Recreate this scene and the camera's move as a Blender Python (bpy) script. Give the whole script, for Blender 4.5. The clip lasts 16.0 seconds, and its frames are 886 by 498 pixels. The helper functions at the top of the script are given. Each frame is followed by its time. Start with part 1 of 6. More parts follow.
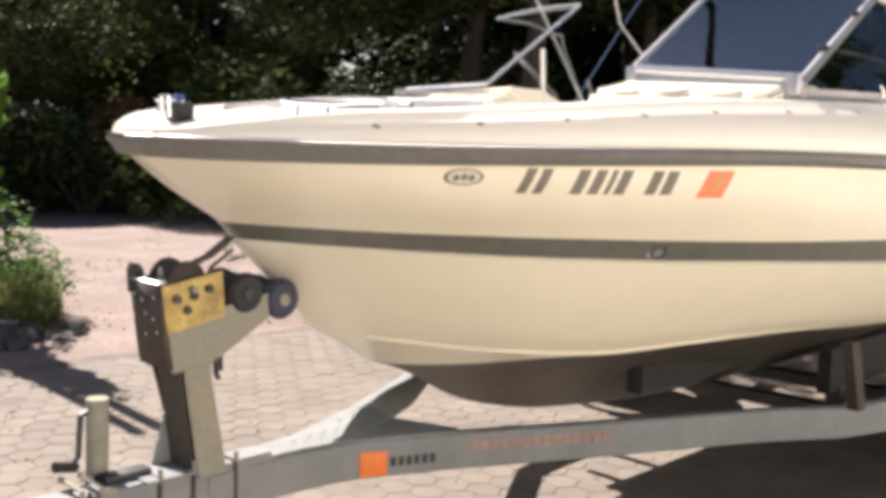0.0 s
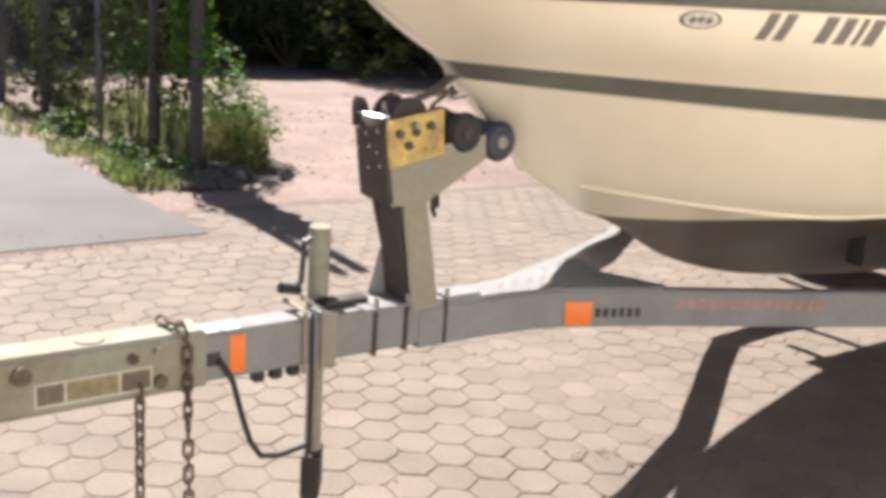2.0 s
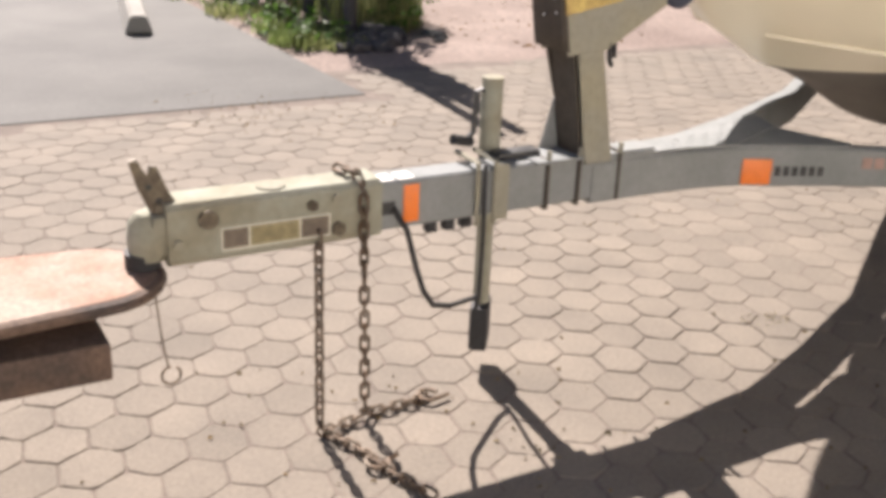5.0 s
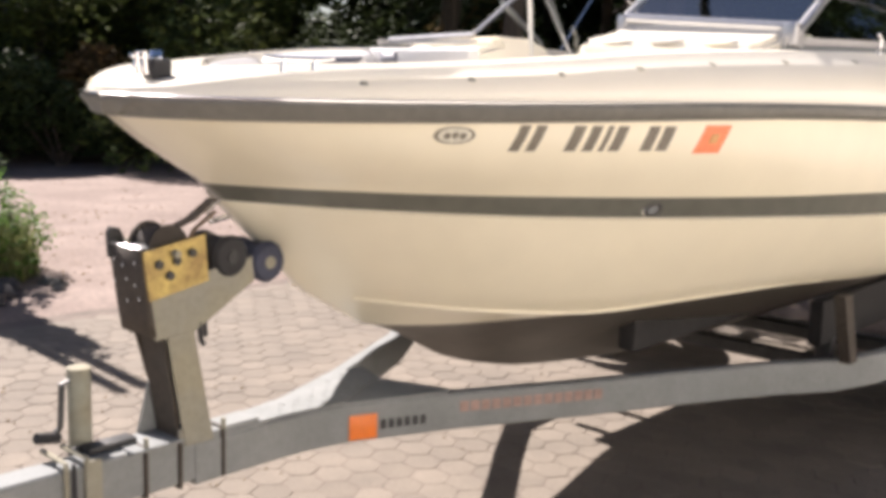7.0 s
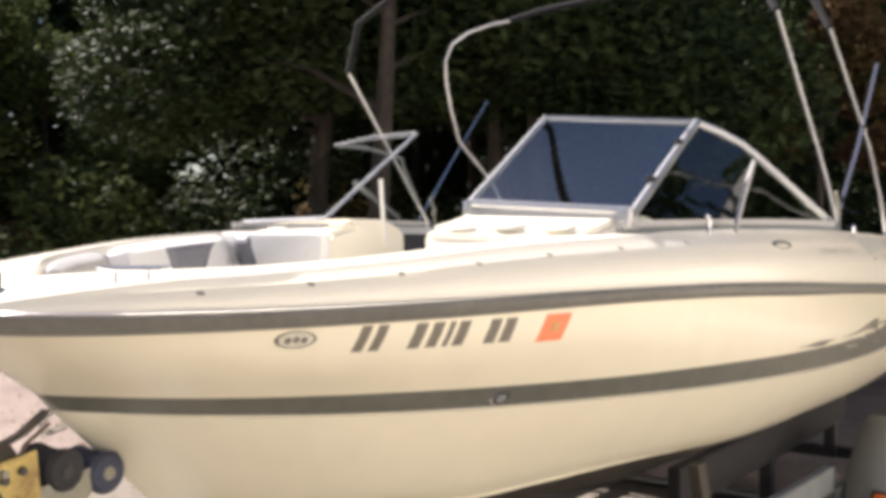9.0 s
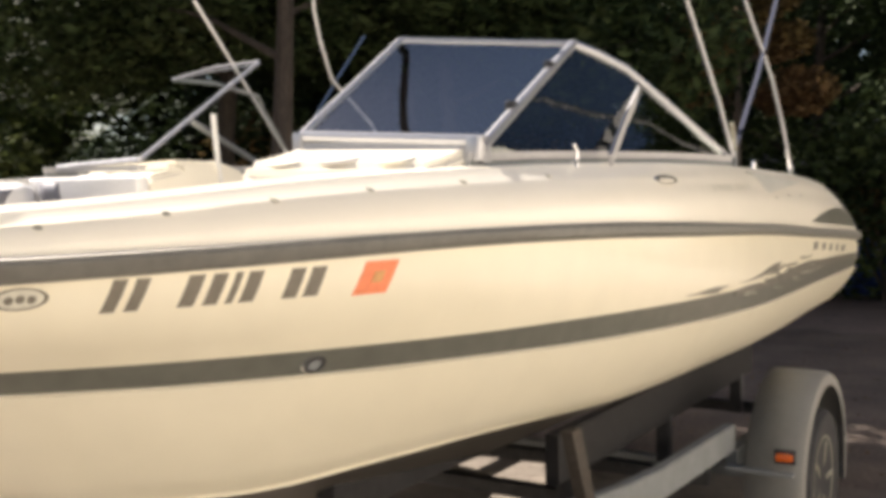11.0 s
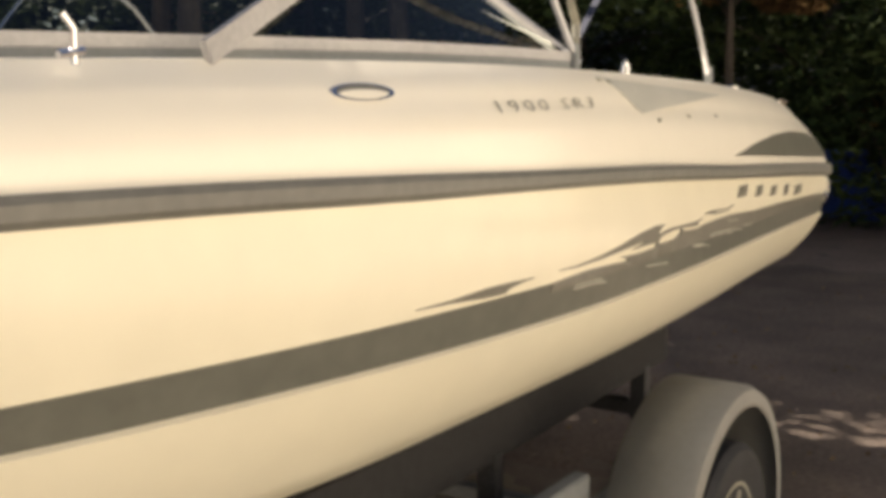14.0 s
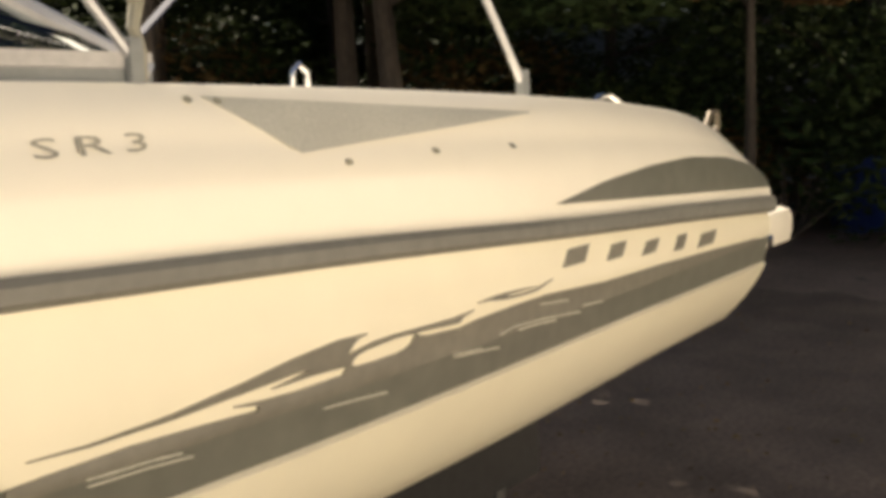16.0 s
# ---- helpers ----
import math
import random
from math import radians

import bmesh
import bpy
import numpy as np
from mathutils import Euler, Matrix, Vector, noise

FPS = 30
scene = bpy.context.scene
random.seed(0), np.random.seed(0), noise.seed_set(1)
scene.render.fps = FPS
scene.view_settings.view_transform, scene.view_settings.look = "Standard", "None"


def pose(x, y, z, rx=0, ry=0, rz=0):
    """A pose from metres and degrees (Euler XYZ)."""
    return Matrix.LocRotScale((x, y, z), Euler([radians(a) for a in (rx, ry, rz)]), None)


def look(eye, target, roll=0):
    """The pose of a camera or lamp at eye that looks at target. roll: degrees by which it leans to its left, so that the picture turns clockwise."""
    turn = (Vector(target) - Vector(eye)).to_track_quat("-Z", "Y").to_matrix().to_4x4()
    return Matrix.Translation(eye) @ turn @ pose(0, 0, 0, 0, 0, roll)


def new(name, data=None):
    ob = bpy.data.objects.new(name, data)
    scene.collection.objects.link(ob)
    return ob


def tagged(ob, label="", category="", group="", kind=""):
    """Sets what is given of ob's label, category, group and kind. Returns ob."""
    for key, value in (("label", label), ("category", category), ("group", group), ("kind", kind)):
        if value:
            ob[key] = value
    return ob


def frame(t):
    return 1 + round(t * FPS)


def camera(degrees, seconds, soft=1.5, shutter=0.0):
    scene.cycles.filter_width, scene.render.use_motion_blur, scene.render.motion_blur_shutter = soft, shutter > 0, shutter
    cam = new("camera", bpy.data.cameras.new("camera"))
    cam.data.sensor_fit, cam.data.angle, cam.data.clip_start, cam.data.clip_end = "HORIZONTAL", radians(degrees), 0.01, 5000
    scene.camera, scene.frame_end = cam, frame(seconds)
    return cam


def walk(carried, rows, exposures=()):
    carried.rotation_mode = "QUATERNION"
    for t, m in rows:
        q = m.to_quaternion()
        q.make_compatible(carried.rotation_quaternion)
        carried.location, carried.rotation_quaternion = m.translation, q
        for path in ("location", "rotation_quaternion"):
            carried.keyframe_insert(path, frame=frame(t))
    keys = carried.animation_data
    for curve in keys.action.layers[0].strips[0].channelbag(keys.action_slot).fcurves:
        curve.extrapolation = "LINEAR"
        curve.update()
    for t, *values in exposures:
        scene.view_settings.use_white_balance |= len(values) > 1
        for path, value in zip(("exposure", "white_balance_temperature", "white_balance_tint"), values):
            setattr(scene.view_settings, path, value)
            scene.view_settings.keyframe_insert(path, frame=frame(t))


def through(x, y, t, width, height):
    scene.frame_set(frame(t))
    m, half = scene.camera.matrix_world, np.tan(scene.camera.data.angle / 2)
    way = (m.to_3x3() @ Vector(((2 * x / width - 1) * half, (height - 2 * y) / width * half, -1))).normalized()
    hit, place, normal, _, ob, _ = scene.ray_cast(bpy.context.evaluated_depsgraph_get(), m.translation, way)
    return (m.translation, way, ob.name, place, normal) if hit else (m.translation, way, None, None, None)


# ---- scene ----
cam = camera(46.0, 16.0, 4.6)
PATH = [
    (0, (-1.374, -2.309, 1.533), (0.086, -0.959, 1.312), 2.1),
    (0.5, (-1.376, -2.293, 1.518), (0.014, -0.887, 1.215), 2.1),
    (1, (-1.379, -2.285, 1.498), (-0.058, -0.83, 1.127), 2.7),
    (1.5, (-1.4, -2.26, 1.472), (-0.153, -0.753, 1.056), 3.0),
    (2, (-1.432, -2.242, 1.459), (-0.25, -0.702, 0.976), 3.8),
    (2.5, (-1.463, -2.242, 1.44), (-0.344, -0.673, 0.902), 4.1),
    (3, (-1.474, -2.226, 1.417), (-0.438, -0.632, 0.793), 3.6),
    (3.2, (-1.487, -2.213, 1.395), (-0.465, -0.621, 0.748), 3.4),
    (5.3, (-1.482, -2.181, 1.399), (-0.561, -0.564, 0.667), 2.3),
    (5.5, (-1.455, -2.18, 1.414), (-0.455, -0.59, 0.728), 2.1),
    (6, (-1.387, -2.172, 1.456), (-0.157, -0.699, 0.893), 2.3),
    (6.5, (-1.364, -2.179, 1.524), (0.054, -0.839, 1.084), 2.0),
    (7, (-1.331, -2.229, 1.561), (0.147, -0.921, 1.237), 1.7),
    (7.5, (-1.342, -2.243, 1.622), (0.178, -0.964, 1.386), 1.6),
    (8, (-1.348, -2.259, 1.67), (0.23, -1.039, 1.525), 1.1),
    (8.5, (-1.346, -2.282, 1.695), (0.266, -1.1, 1.636), 0.8),
    (8.7, (-1.325, -2.291, 1.696), (0.299, -1.124, 1.651), 0.4),
    (10.8, (-0.752, -2.285, 1.637), (0.949, -1.238, 1.545), -0.1),
    (11, (-0.684, -2.261, 1.624), (1.018, -1.217, 1.502), -0.9),
    (11.5, (-0.446, -2.221, 1.595), (1.265, -1.203, 1.4), -0.9),
    (12, (-0.152, -2.21, 1.588), (1.529, -1.141, 1.413), 0.9),
    (12.5, (0.16, -2.124, 1.586), (1.852, -1.078, 1.376), 0.4),
    (13, (0.472, -2.096, 1.605), (2.182, -1.084, 1.381), -1.3),
    (13.5, (0.84, -2.151, 1.628), (2.515, -1.085, 1.382), -0.5),
    (14, (1.152, -2.183, 1.627), (2.81, -1.104, 1.332), -0.7),
    (14.5, (1.504, -2.163, 1.639), (3.178, -1.099, 1.391), -1.2),
    (15, (1.852, -2.215, 1.64), (3.493, -1.105, 1.369), -2.2),
    (15.5, (2.191, -2.252, 1.643), (3.778, -1.072, 1.34), -1.7),
    (16, (2.508, -2.266, 1.636), (4.087, -1.07, 1.36), -2.2),
]
EXPOSURES = [(0, 1.54, 6350, 18), (2, 1.6, 6350, 18), (3, 1.6, 6350, 18), (5.5, 1.42, 6400, 18), (6.5, 1.5, 6350, 19), (8.5, 1.5, 6300, 17), (11, 1.45, 6600, 15), (13.5, 1.42, 7000, 14), (16, 1.36, 7350, 12)]
walk(cam, [(t, look(eye, target, roll)) for t, eye, target, roll in PATH], EXPOSURES)

# ---- light ----
SUN_EL, SUN_AZ = radians(46), radians(5.0)      # azimuth from +y towards +x
to_sun = Vector((math.sin(SUN_AZ) * math.cos(SUN_EL), math.cos(SUN_AZ) * math.cos(SUN_EL), math.sin(SUN_EL)))
world = bpy.data.worlds.new("sky")
world.use_nodes = True
scene.world = world
sky = world.node_tree.nodes.new("ShaderNodeTexSky")
sky.sky_type, sky.sun_disc = "NISHITA", False
sky.sun_elevation, sky.sun_rotation = SUN_EL, SUN_AZ
background = world.node_tree.nodes["Background"]
background.inputs[1].default_value = 0.036
world.node_tree.links.new(sky.outputs[0], background.inputs[0])
sun_data = bpy.data.lights.new("sun", "SUN")
sun_data.energy, sun_data.angle, sun_data.color = 5.0, radians(0.5), (1.0, 0.93, 0.82)
sun = new("sun", sun_data)
sun.rotation_euler = to_sun.to_track_quat("Z", "Y").to_euler()


# ---- materials ----
def material(name, base, rough=0.6, metal=0.0, vary=0.12, scale=6.0, fine=60.0, bump=0.0, second=None, mix=0.5, coat=0.0, per_object=0.0, per_island=0.0, spec=None, stretch=(1, 1, 1), bump_scale=None, through=0.0, world=False):
    """A principled material with two scales of variation, an optional second colour in patches and fine relief."""
    m = bpy.data.materials.new(name)
    m.use_nodes = True
    nt = m.node_tree
    n, link = nt.nodes, nt.links.new
    bsdf = n["Principled BSDF"]
    bsdf.inputs["Roughness"].default_value, bsdf.inputs["Metallic"].default_value = rough, metal
    bsdf.inputs["Coat Weight"].default_value = coat
    bsdf.inputs["Coat Roughness"].default_value = 0.08
    if spec is not None:
        bsdf.inputs["Specular IOR Level"].default_value = spec
    co = n.new("ShaderNodeTexCoord")
    mp = n.new("ShaderNodeMapping")
    mp.inputs["Scale"].default_value = stretch
    link(n.new("ShaderNodeNewGeometry").outputs["Position"] if world else co.outputs["Object"], mp.inputs[0])
    big, small = n.new("ShaderNodeTexNoise"), n.new("ShaderNodeTexNoise")
    big.inputs["Scale"].default_value, small.inputs["Scale"].default_value = scale, fine
    big.inputs["Detail"].default_value = 6
    small.inputs["Detail"].default_value = 3
    link(mp.outputs[0], big.inputs["Vector"]), link(mp.outputs[0], small.inputs["Vector"])
    ramp = n.new("ShaderNodeMapRange")
    ramp.inputs["From Min"].default_value, ramp.inputs["From Max"].default_value = 0.35, 0.65
    link(big.outputs["Fac"], ramp.inputs["Value"])
    two = n.new("ShaderNodeMix")
    two.data_type = "RGBA"
    two.inputs["A"].default_value = (*base, 1)
    other = second or tuple(c * (1 - vary) for c in base)
    two.inputs["B"].default_value = (*other, 1)
    amount = n.new("ShaderNodeMath")
    amount.operation = "MULTIPLY"
    amount.inputs[1].default_value = mix if second else 1.0
    link(ramp.outputs[0], amount.inputs[0])
    link(amount.outputs[0], two.inputs["Factor"])
    value = n.new("ShaderNodeHueSaturation")
    link(two.outputs["Result"], value.inputs["Color"])
    grain = n.new("ShaderNodeMapRange")
    grain.inputs["From Min"].default_value, grain.inputs["From Max"].default_value = 0.3, 0.7
    grain.inputs["To Min"].default_value, grain.inputs["To Max"].default_value = 1 - vary, 1 + vary
    link(small.outputs["Fac"], grain.inputs["Value"])
    last = grain.outputs[0]
    if per_object or per_island:
        src = n.new("ShaderNodeObjectInfo").outputs["Random"] if per_object else n.new("ShaderNodeNewGeometry").outputs["Random Per Island"]
        k = per_object or per_island
        rnd = n.new("ShaderNodeMapRange")
        rnd.inputs["To Min"].default_value, rnd.inputs["To Max"].default_value = 1 - k, 1 + k
        link(src, rnd.inputs["Value"])
        mul = n.new("ShaderNodeMath")
        mul.operation = "MULTIPLY"
        link(last, mul.inputs[0]), link(rnd.outputs[0], mul.inputs[1])
        last = mul.outputs[0]
    link(last, value.inputs["Value"])
    link(value.outputs[0], bsdf.inputs["Base Color"])
    if bump:
        b = n.new("ShaderNodeBump")
        b.inputs["Strength"].default_value, b.inputs["Distance"].default_value = bump, 0.004
        if bump_scale:
            rough_tex = n.new("ShaderNodeTexNoise")
            rough_tex.inputs["Scale"].default_value = bump_scale
            link(mp.outputs[0], rough_tex.inputs["Vector"])
            link(rough_tex.outputs["Fac"], b.inputs["Height"])
        else:
            link(small.outputs["Fac"], b.inputs["Height"])
        link(b.outputs[0], bsdf.inputs["Normal"])
    if through:
        thin, both = n.new("ShaderNodeBsdfTranslucent"), n.new("ShaderNodeMixShader")
        both.inputs[0].default_value = through
        link(value.outputs[0], thin.inputs["Color"])
        link(bsdf.outputs[0], both.inputs[1]), link(thin.outputs[0], both.inputs[2])
        link(both.outputs[0], n["Material Output"].inputs["Surface"])
    return m


def glass_material(name, tint, rough=0.02, ior=3.0):
    """Thin tinted sheet glass: clear straight through, with gloss that grows towards a glancing view."""
    m = bpy.data.materials.new(name)
    m.use_nodes = True
    n, link = m.node_tree.nodes, m.node_tree.links.new
    clear, gloss, both, edge = n.new("ShaderNodeBsdfTransparent"), n.new("ShaderNodeBsdfGlossy"), n.new("ShaderNodeMixShader"), n.new("ShaderNodeFresnel")
    clear.inputs["Color"].default_value = (*tint, 1)
    gloss.inputs["Roughness"].default_value = rough
    edge.inputs["IOR"].default_value = ior
    link(edge.outputs[0], both.inputs[0]), link(clear.outputs[0], both.inputs[1]), link(gloss.outputs[0], both.inputs[2])
    link(both.outputs[0], n["Material Output"].inputs["Surface"])
    return m


GELCOAT = material("gelcoat", (0.81, 0.755, 0.59), 0.28, vary=0.02, scale=1.2, fine=9, coat=0.25, second=(0.77, 0.71, 0.54), mix=0.5, stretch=(1, 1, 0.8))
DECK = material("deck_gelcoat", (0.86, 0.81, 0.69), 0.25, vary=0.012, scale=2, fine=9, coat=0.25)
NONSKID = material("nonskid", (0.46, 0.455, 0.40), 0.75, vary=0.12, scale=3, fine=250, bump=0.5)
STRIPE = material("stripe_vinyl", (0.135, 0.135, 0.112), 0.3, vary=0.12, scale=1.5, fine=20)
RUBRAIL = material("rub_rail_vinyl", (0.17, 0.165, 0.145), 0.45, vary=0.1, scale=3, fine=40)
LETTER = material("grey_letter_vinyl", (0.34, 0.325, 0.27), 0.4, vary=0.1, scale=30, fine=80)
# dark brown steel; on the winch post this colour also carries the shade
BRACKET = material("stained_shaded_steel", (0.065, 0.055, 0.043), 0.7, 0.1, vary=0.2, scale=9, fine=60, second=(0.05, 0.036, 0.026), mix=0.8)
GRAPHIC = material("graphic_vinyl", (0.17, 0.16, 0.13), 0.3, vary=0.1, scale=8, fine=40)
INK = material("letter_vinyl", (0.18, 0.16, 0.125), 0.45, vary=0.1, scale=30, fine=80)
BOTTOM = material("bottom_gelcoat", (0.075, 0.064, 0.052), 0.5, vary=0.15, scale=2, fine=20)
GALV = material("galvanised_steel", (0.25, 0.26, 0.258), 0.85, 0.0, spec=0.12, vary=0.06, scale=9, fine=70, second=(0.215, 0.225, 0.222), mix=0.8, bump=0.05)
GALV_DIRTY = material("galvanised_dirty", (0.27, 0.262, 0.22), 0.85, 0.0, spec=0.12, vary=0.08, scale=7, fine=60, second=(0.29, 0.27, 0.20), mix=0.9, bump=0.05)
ZINC_YELLOW = material("yellow_zinc", (0.50, 0.38, 0.12), 0.45, 0.35, vary=0.2, scale=14, fine=70, second=(0.24, 0.16, 0.06), mix=0.9)
COUPLER = material("coupler_zinc", (0.30, 0.305, 0.25), 0.8, 0.0, spec=0.15, vary=0.08, scale=8, fine=60, second=(0.24, 0.22, 0.16), mix=0.9)
BRONZE = material("bronzed_zinc", (0.15, 0.125, 0.085), 0.5, 0.35, vary=0.3, scale=40, fine=160, second=(0.07, 0.055, 0.04), mix=0.9)
DARK_STEEL = material("dark_steel", (0.05, 0.05, 0.05), 0.5, 0.3, vary=0.3, scale=20, fine=90)
CHAIN = material("chain_steel", (0.16, 0.13, 0.10), 0.6, 0.5, vary=0.3, scale=30, fine=120, second=(0.12, 0.07, 0.04), mix=0.8)
CHROME = material("polished_steel", (0.75, 0.75, 0.76), 0.12, 1.0, vary=0.04, scale=10, fine=60)
ALU = material("anodised_aluminium", (0.52, 0.52, 0.53), 0.35, 0.8, vary=0.05, scale=6, fine=90)
BLACK_RUBBER = material("black_rubber", (0.025, 0.025, 0.027), 0.7, vary=0.3, scale=10, fine=120, bump=0.2)
ROLLER_BLUE = material("roller_rubber", (0.035, 0.042, 0.075), 0.6, vary=0.25, scale=12, fine=80)
ORANGE = material("orange_decal", (0.85, 0.25, 0.11), 0.5, vary=0.08, scale=20, fine=60)
REFLECTOR = material("amber_reflector", (0.85, 0.22, 0.04), 0.25, vary=0.1, scale=40, fine=300, bump=0.3)
PALE = material("pale_decal", (0.62, 0.60, 0.50), 0.5, vary=0.1, scale=20, fine=60)
DULL_DECAL = material("dull_olive_decal", (0.27, 0.23, 0.12), 0.5, vary=0.2, scale=20, fine=60)
BROWN_DECAL = material("faded_brown_decal", (0.15, 0.12, 0.09), 0.5, vary=0.2, scale=20, fine=60)
YELLOW_DECAL = material("stamp_ink", (0.62, 0.32, 0.12), 0.5, vary=0.12, scale=20, fine=60)
RED_INK = material("red_ink", (0.36, 0.235, 0.20), 0.5, vary=0.15, scale=20, fine=60)
WHITE_PLASTIC = material("white_plastic", (0.78, 0.77, 0.74), 0.4, vary=0.04, scale=10, fine=60)
VINYL_WHITE = material("white_vinyl", (0.74, 0.73, 0.72), 0.5, vary=0.06, scale=6, fine=90, bump=0.05)
VINYL_SLATE = material("slate_vinyl", (0.20, 0.20, 0.225), 0.5, vary=0.1, scale=6, fine=90, bump=0.05)
VINYL_GREY = material("grey_vinyl", (0.42, 0.41, 0.40), 0.5, vary=0.1, scale=6, fine=90, bump=0.05)
CANVAS = material("navy_canvas", (0.004, 0.0045, 0.007), 0.95, vary=0.25, scale=6, fine=200, bump=0.3)
WEBBING = material("blue_webbing", (0.013, 0.02, 0.05), 0.8, vary=0.2, scale=30, fine=300)
STRAP = material("winch_webbing", (0.15, 0.125, 0.10), 0.85, vary=0.2, scale=30, fine=300)
DARK_STRAP = material("wound_webbing", (0.05, 0.042, 0.034), 0.85, vary=0.25, scale=30, fine=300)
CARPET = material("bunk_carpet", (0.026, 0.025, 0.025), 0.95, vary=0.3, scale=30, fine=250, bump=0.5)
RUST = material("rusty_paint", (0.25, 0.185, 0.14), 0.75, vary=0.25, scale=9, fine=80, second=(0.20, 0.09, 0.045), mix=0.9, bump=0.2)
DARK_RUST = material("dark_rust", (0.13, 0.085, 0.06), 0.8, vary=0.3, scale=9, fine=80, second=(0.06, 0.045, 0.038), mix=0.9, bump=0.3)
PAVER = material("concrete_paver", (0.182, 0.154, 0.123), 0.9, vary=0.14, scale=3.0, fine=90, second=(0.136, 0.116, 0.094), mix=0.8, bump=0.5, per_object=0.09, world=True)
PAVER_FIELD = material("concrete_paver_field", (0.182, 0.154, 0.123), 0.9, vary=0.14, scale=3.0, fine=90, second=(0.136, 0.116, 0.094), mix=0.8, bump=0.5, per_island=0.09, world=True)
SAND = material("joint_sand", (0.15, 0.12, 0.10), 0.95, vary=0.25, scale=5, fine=160, bump=0.5)
DIRT = material("sandy_dirt", (0.225, 0.175, 0.15), 0.95, vary=0.25, scale=1.3, fine=30, second=(0.155, 0.115, 0.097), mix=0.9, bump=0.7)
SLAB = material("grey_concrete", (0.108, 0.105, 0.098), 0.85, vary=0.14, scale=1.3, fine=50, second=(0.074, 0.072, 0.068), mix=0.85, bump=0.2)
STOP = material("worn_concrete", (0.27, 0.26, 0.235), 0.9, vary=0.12, scale=3, fine=50, second=(0.20, 0.19, 0.17), mix=0.7, bump=0.3)
BOUNCE_GROUND = material("pale_bounce_ground", (0.58, 0.55, 0.50), 0.85, vary=0.1, scale=1.5, fine=40, second=(0.50, 0.475, 0.43), mix=0.7)
BARK = material("bark", (0.075, 0.06, 0.047), 0.9, vary=0.35, scale=5, fine=40, bump=0.8, stretch=(1, 1, 0.25))
LEAF = material("leaf", (0.095, 0.13, 0.038), 0.6, spec=0.08, vary=0.3, scale=0.8, fine=6, second=(0.12, 0.125, 0.045), mix=0.7, per_island=0.45, through=0.28)
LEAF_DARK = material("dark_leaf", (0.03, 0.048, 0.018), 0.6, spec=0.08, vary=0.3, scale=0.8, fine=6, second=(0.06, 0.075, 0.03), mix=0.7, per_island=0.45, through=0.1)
LEAF_BROWN = material("brown_leaf", (0.17, 0.105, 0.05), 0.7, spec=0.2, vary=0.3, scale=0.8, fine=6, second=(0.11, 0.10, 0.04), mix=0.7, per_island=0.4, through=0.4)
GRASS = material("grass_blade", (0.15, 0.20, 0.06), 0.6, vary=0.25, scale=1.5, fine=8, second=(0.27, 0.26, 0.12), mix=0.8, per_island=0.35, through=0.4)
STRAW = material("pale_straw", (0.42, 0.36, 0.24), 0.8, vary=0.2, scale=20, fine=80, per_island=0.3)
WEED = material("weed_leaf", (0.10, 0.20, 0.03), 0.5, spec=0.2, vary=0.25, scale=2, fine=12, per_island=0.35, through=0.45)
POST = material("weathered_post", (0.065, 0.06, 0.062), 0.8, vary=0.25, scale=6, fine=60, bump=0.4)
WIRE = material("fence_wire", (0.14, 0.14, 0.15), 0.5, 0.6, vary=0.2, scale=10, fine=60)
WALL = material("blue_grey_render", (0.20, 0.22, 0.25), 0.9, vary=0.15, scale=1.5, fine=25, bump=0.2)
SHED = material("brown_boards", (0.20, 0.135, 0.085), 0.8, vary=0.2, scale=3, fine=40, bump=0.3, stretch=(4, 4, 0.5))
BOUNCE_WALL = material("bounce_wall_render", (0.84, 0.80, 0.72), 0.9, vary=0.08, scale=1.2, fine=30, bump=0.2)
GLASS = glass_material("windscreen_glass", (0.50, 0.56, 0.62), 0.02, 3.8)
CLEAR_GLASS = glass_material("clear_glass", (0.80, 0.84, 0.85), 0.02, 1.004)
SIDE_GLASS = glass_material("tinted_side_glass", (0.50, 0.54, 0.55), 0.02, 1.6)
BULB = glass_material("lamp_lens", (0.9, 0.9, 0.9), 0.1)
AMBER = material("amber_lens", (0.75, 0.14, 0.02), 0.2, vary=0.1, scale=30, fine=200, coat=0.5)
FENDER = material("dusty_fender_paint", (0.25, 0.245, 0.225), 0.5, vary=0.04, scale=3, fine=40, second=(0.21, 0.20, 0.18), mix=0.6)
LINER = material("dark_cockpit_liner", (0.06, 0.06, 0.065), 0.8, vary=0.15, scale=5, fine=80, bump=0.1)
SOIL = material("dark_soil_with_shade", (0.165, 0.125, 0.10), 0.95, vary=0.3, scale=1.6, fine=35, second=(0.085, 0.066, 0.055), mix=0.9, bump=0.8)
BLUE_TARP = material("blue_tarp", (0.02, 0.05, 0.24), 0.6, vary=0.2, scale=3, fine=30, bump=0.5)


# ---- modelling helpers ----
def part(name, bm, mat, parent=None, label="", smooth=True, angle=35):
    """Links a bmesh as one mesh object under a thing or under a part."""
    me = bpy.data.meshes.new(name)
    bm.to_mesh(me)
    bm.free()
    me.materials.append(mat)
    if smooth:
        me.shade_smooth()
        me.set_sharp_from_angle(angle=radians(angle))
    ob = new(name, me)
    if parent:
        ob.parent = parent
    if label:
        ob["label"] = label
    return ob


def thing(name, at, label, category, group="", kind=""):
    ob = new(name)
    ob.location = at
    ob.empty_display_size = 0.1
    return tagged(ob, label, category, group, kind)


def place(ob, parent_at):
    """Moves a mesh that was built in world places under an Empty at parent_at."""
    ob.data.transform(Matrix.Translation(-Vector(parent_at)))
    return ob


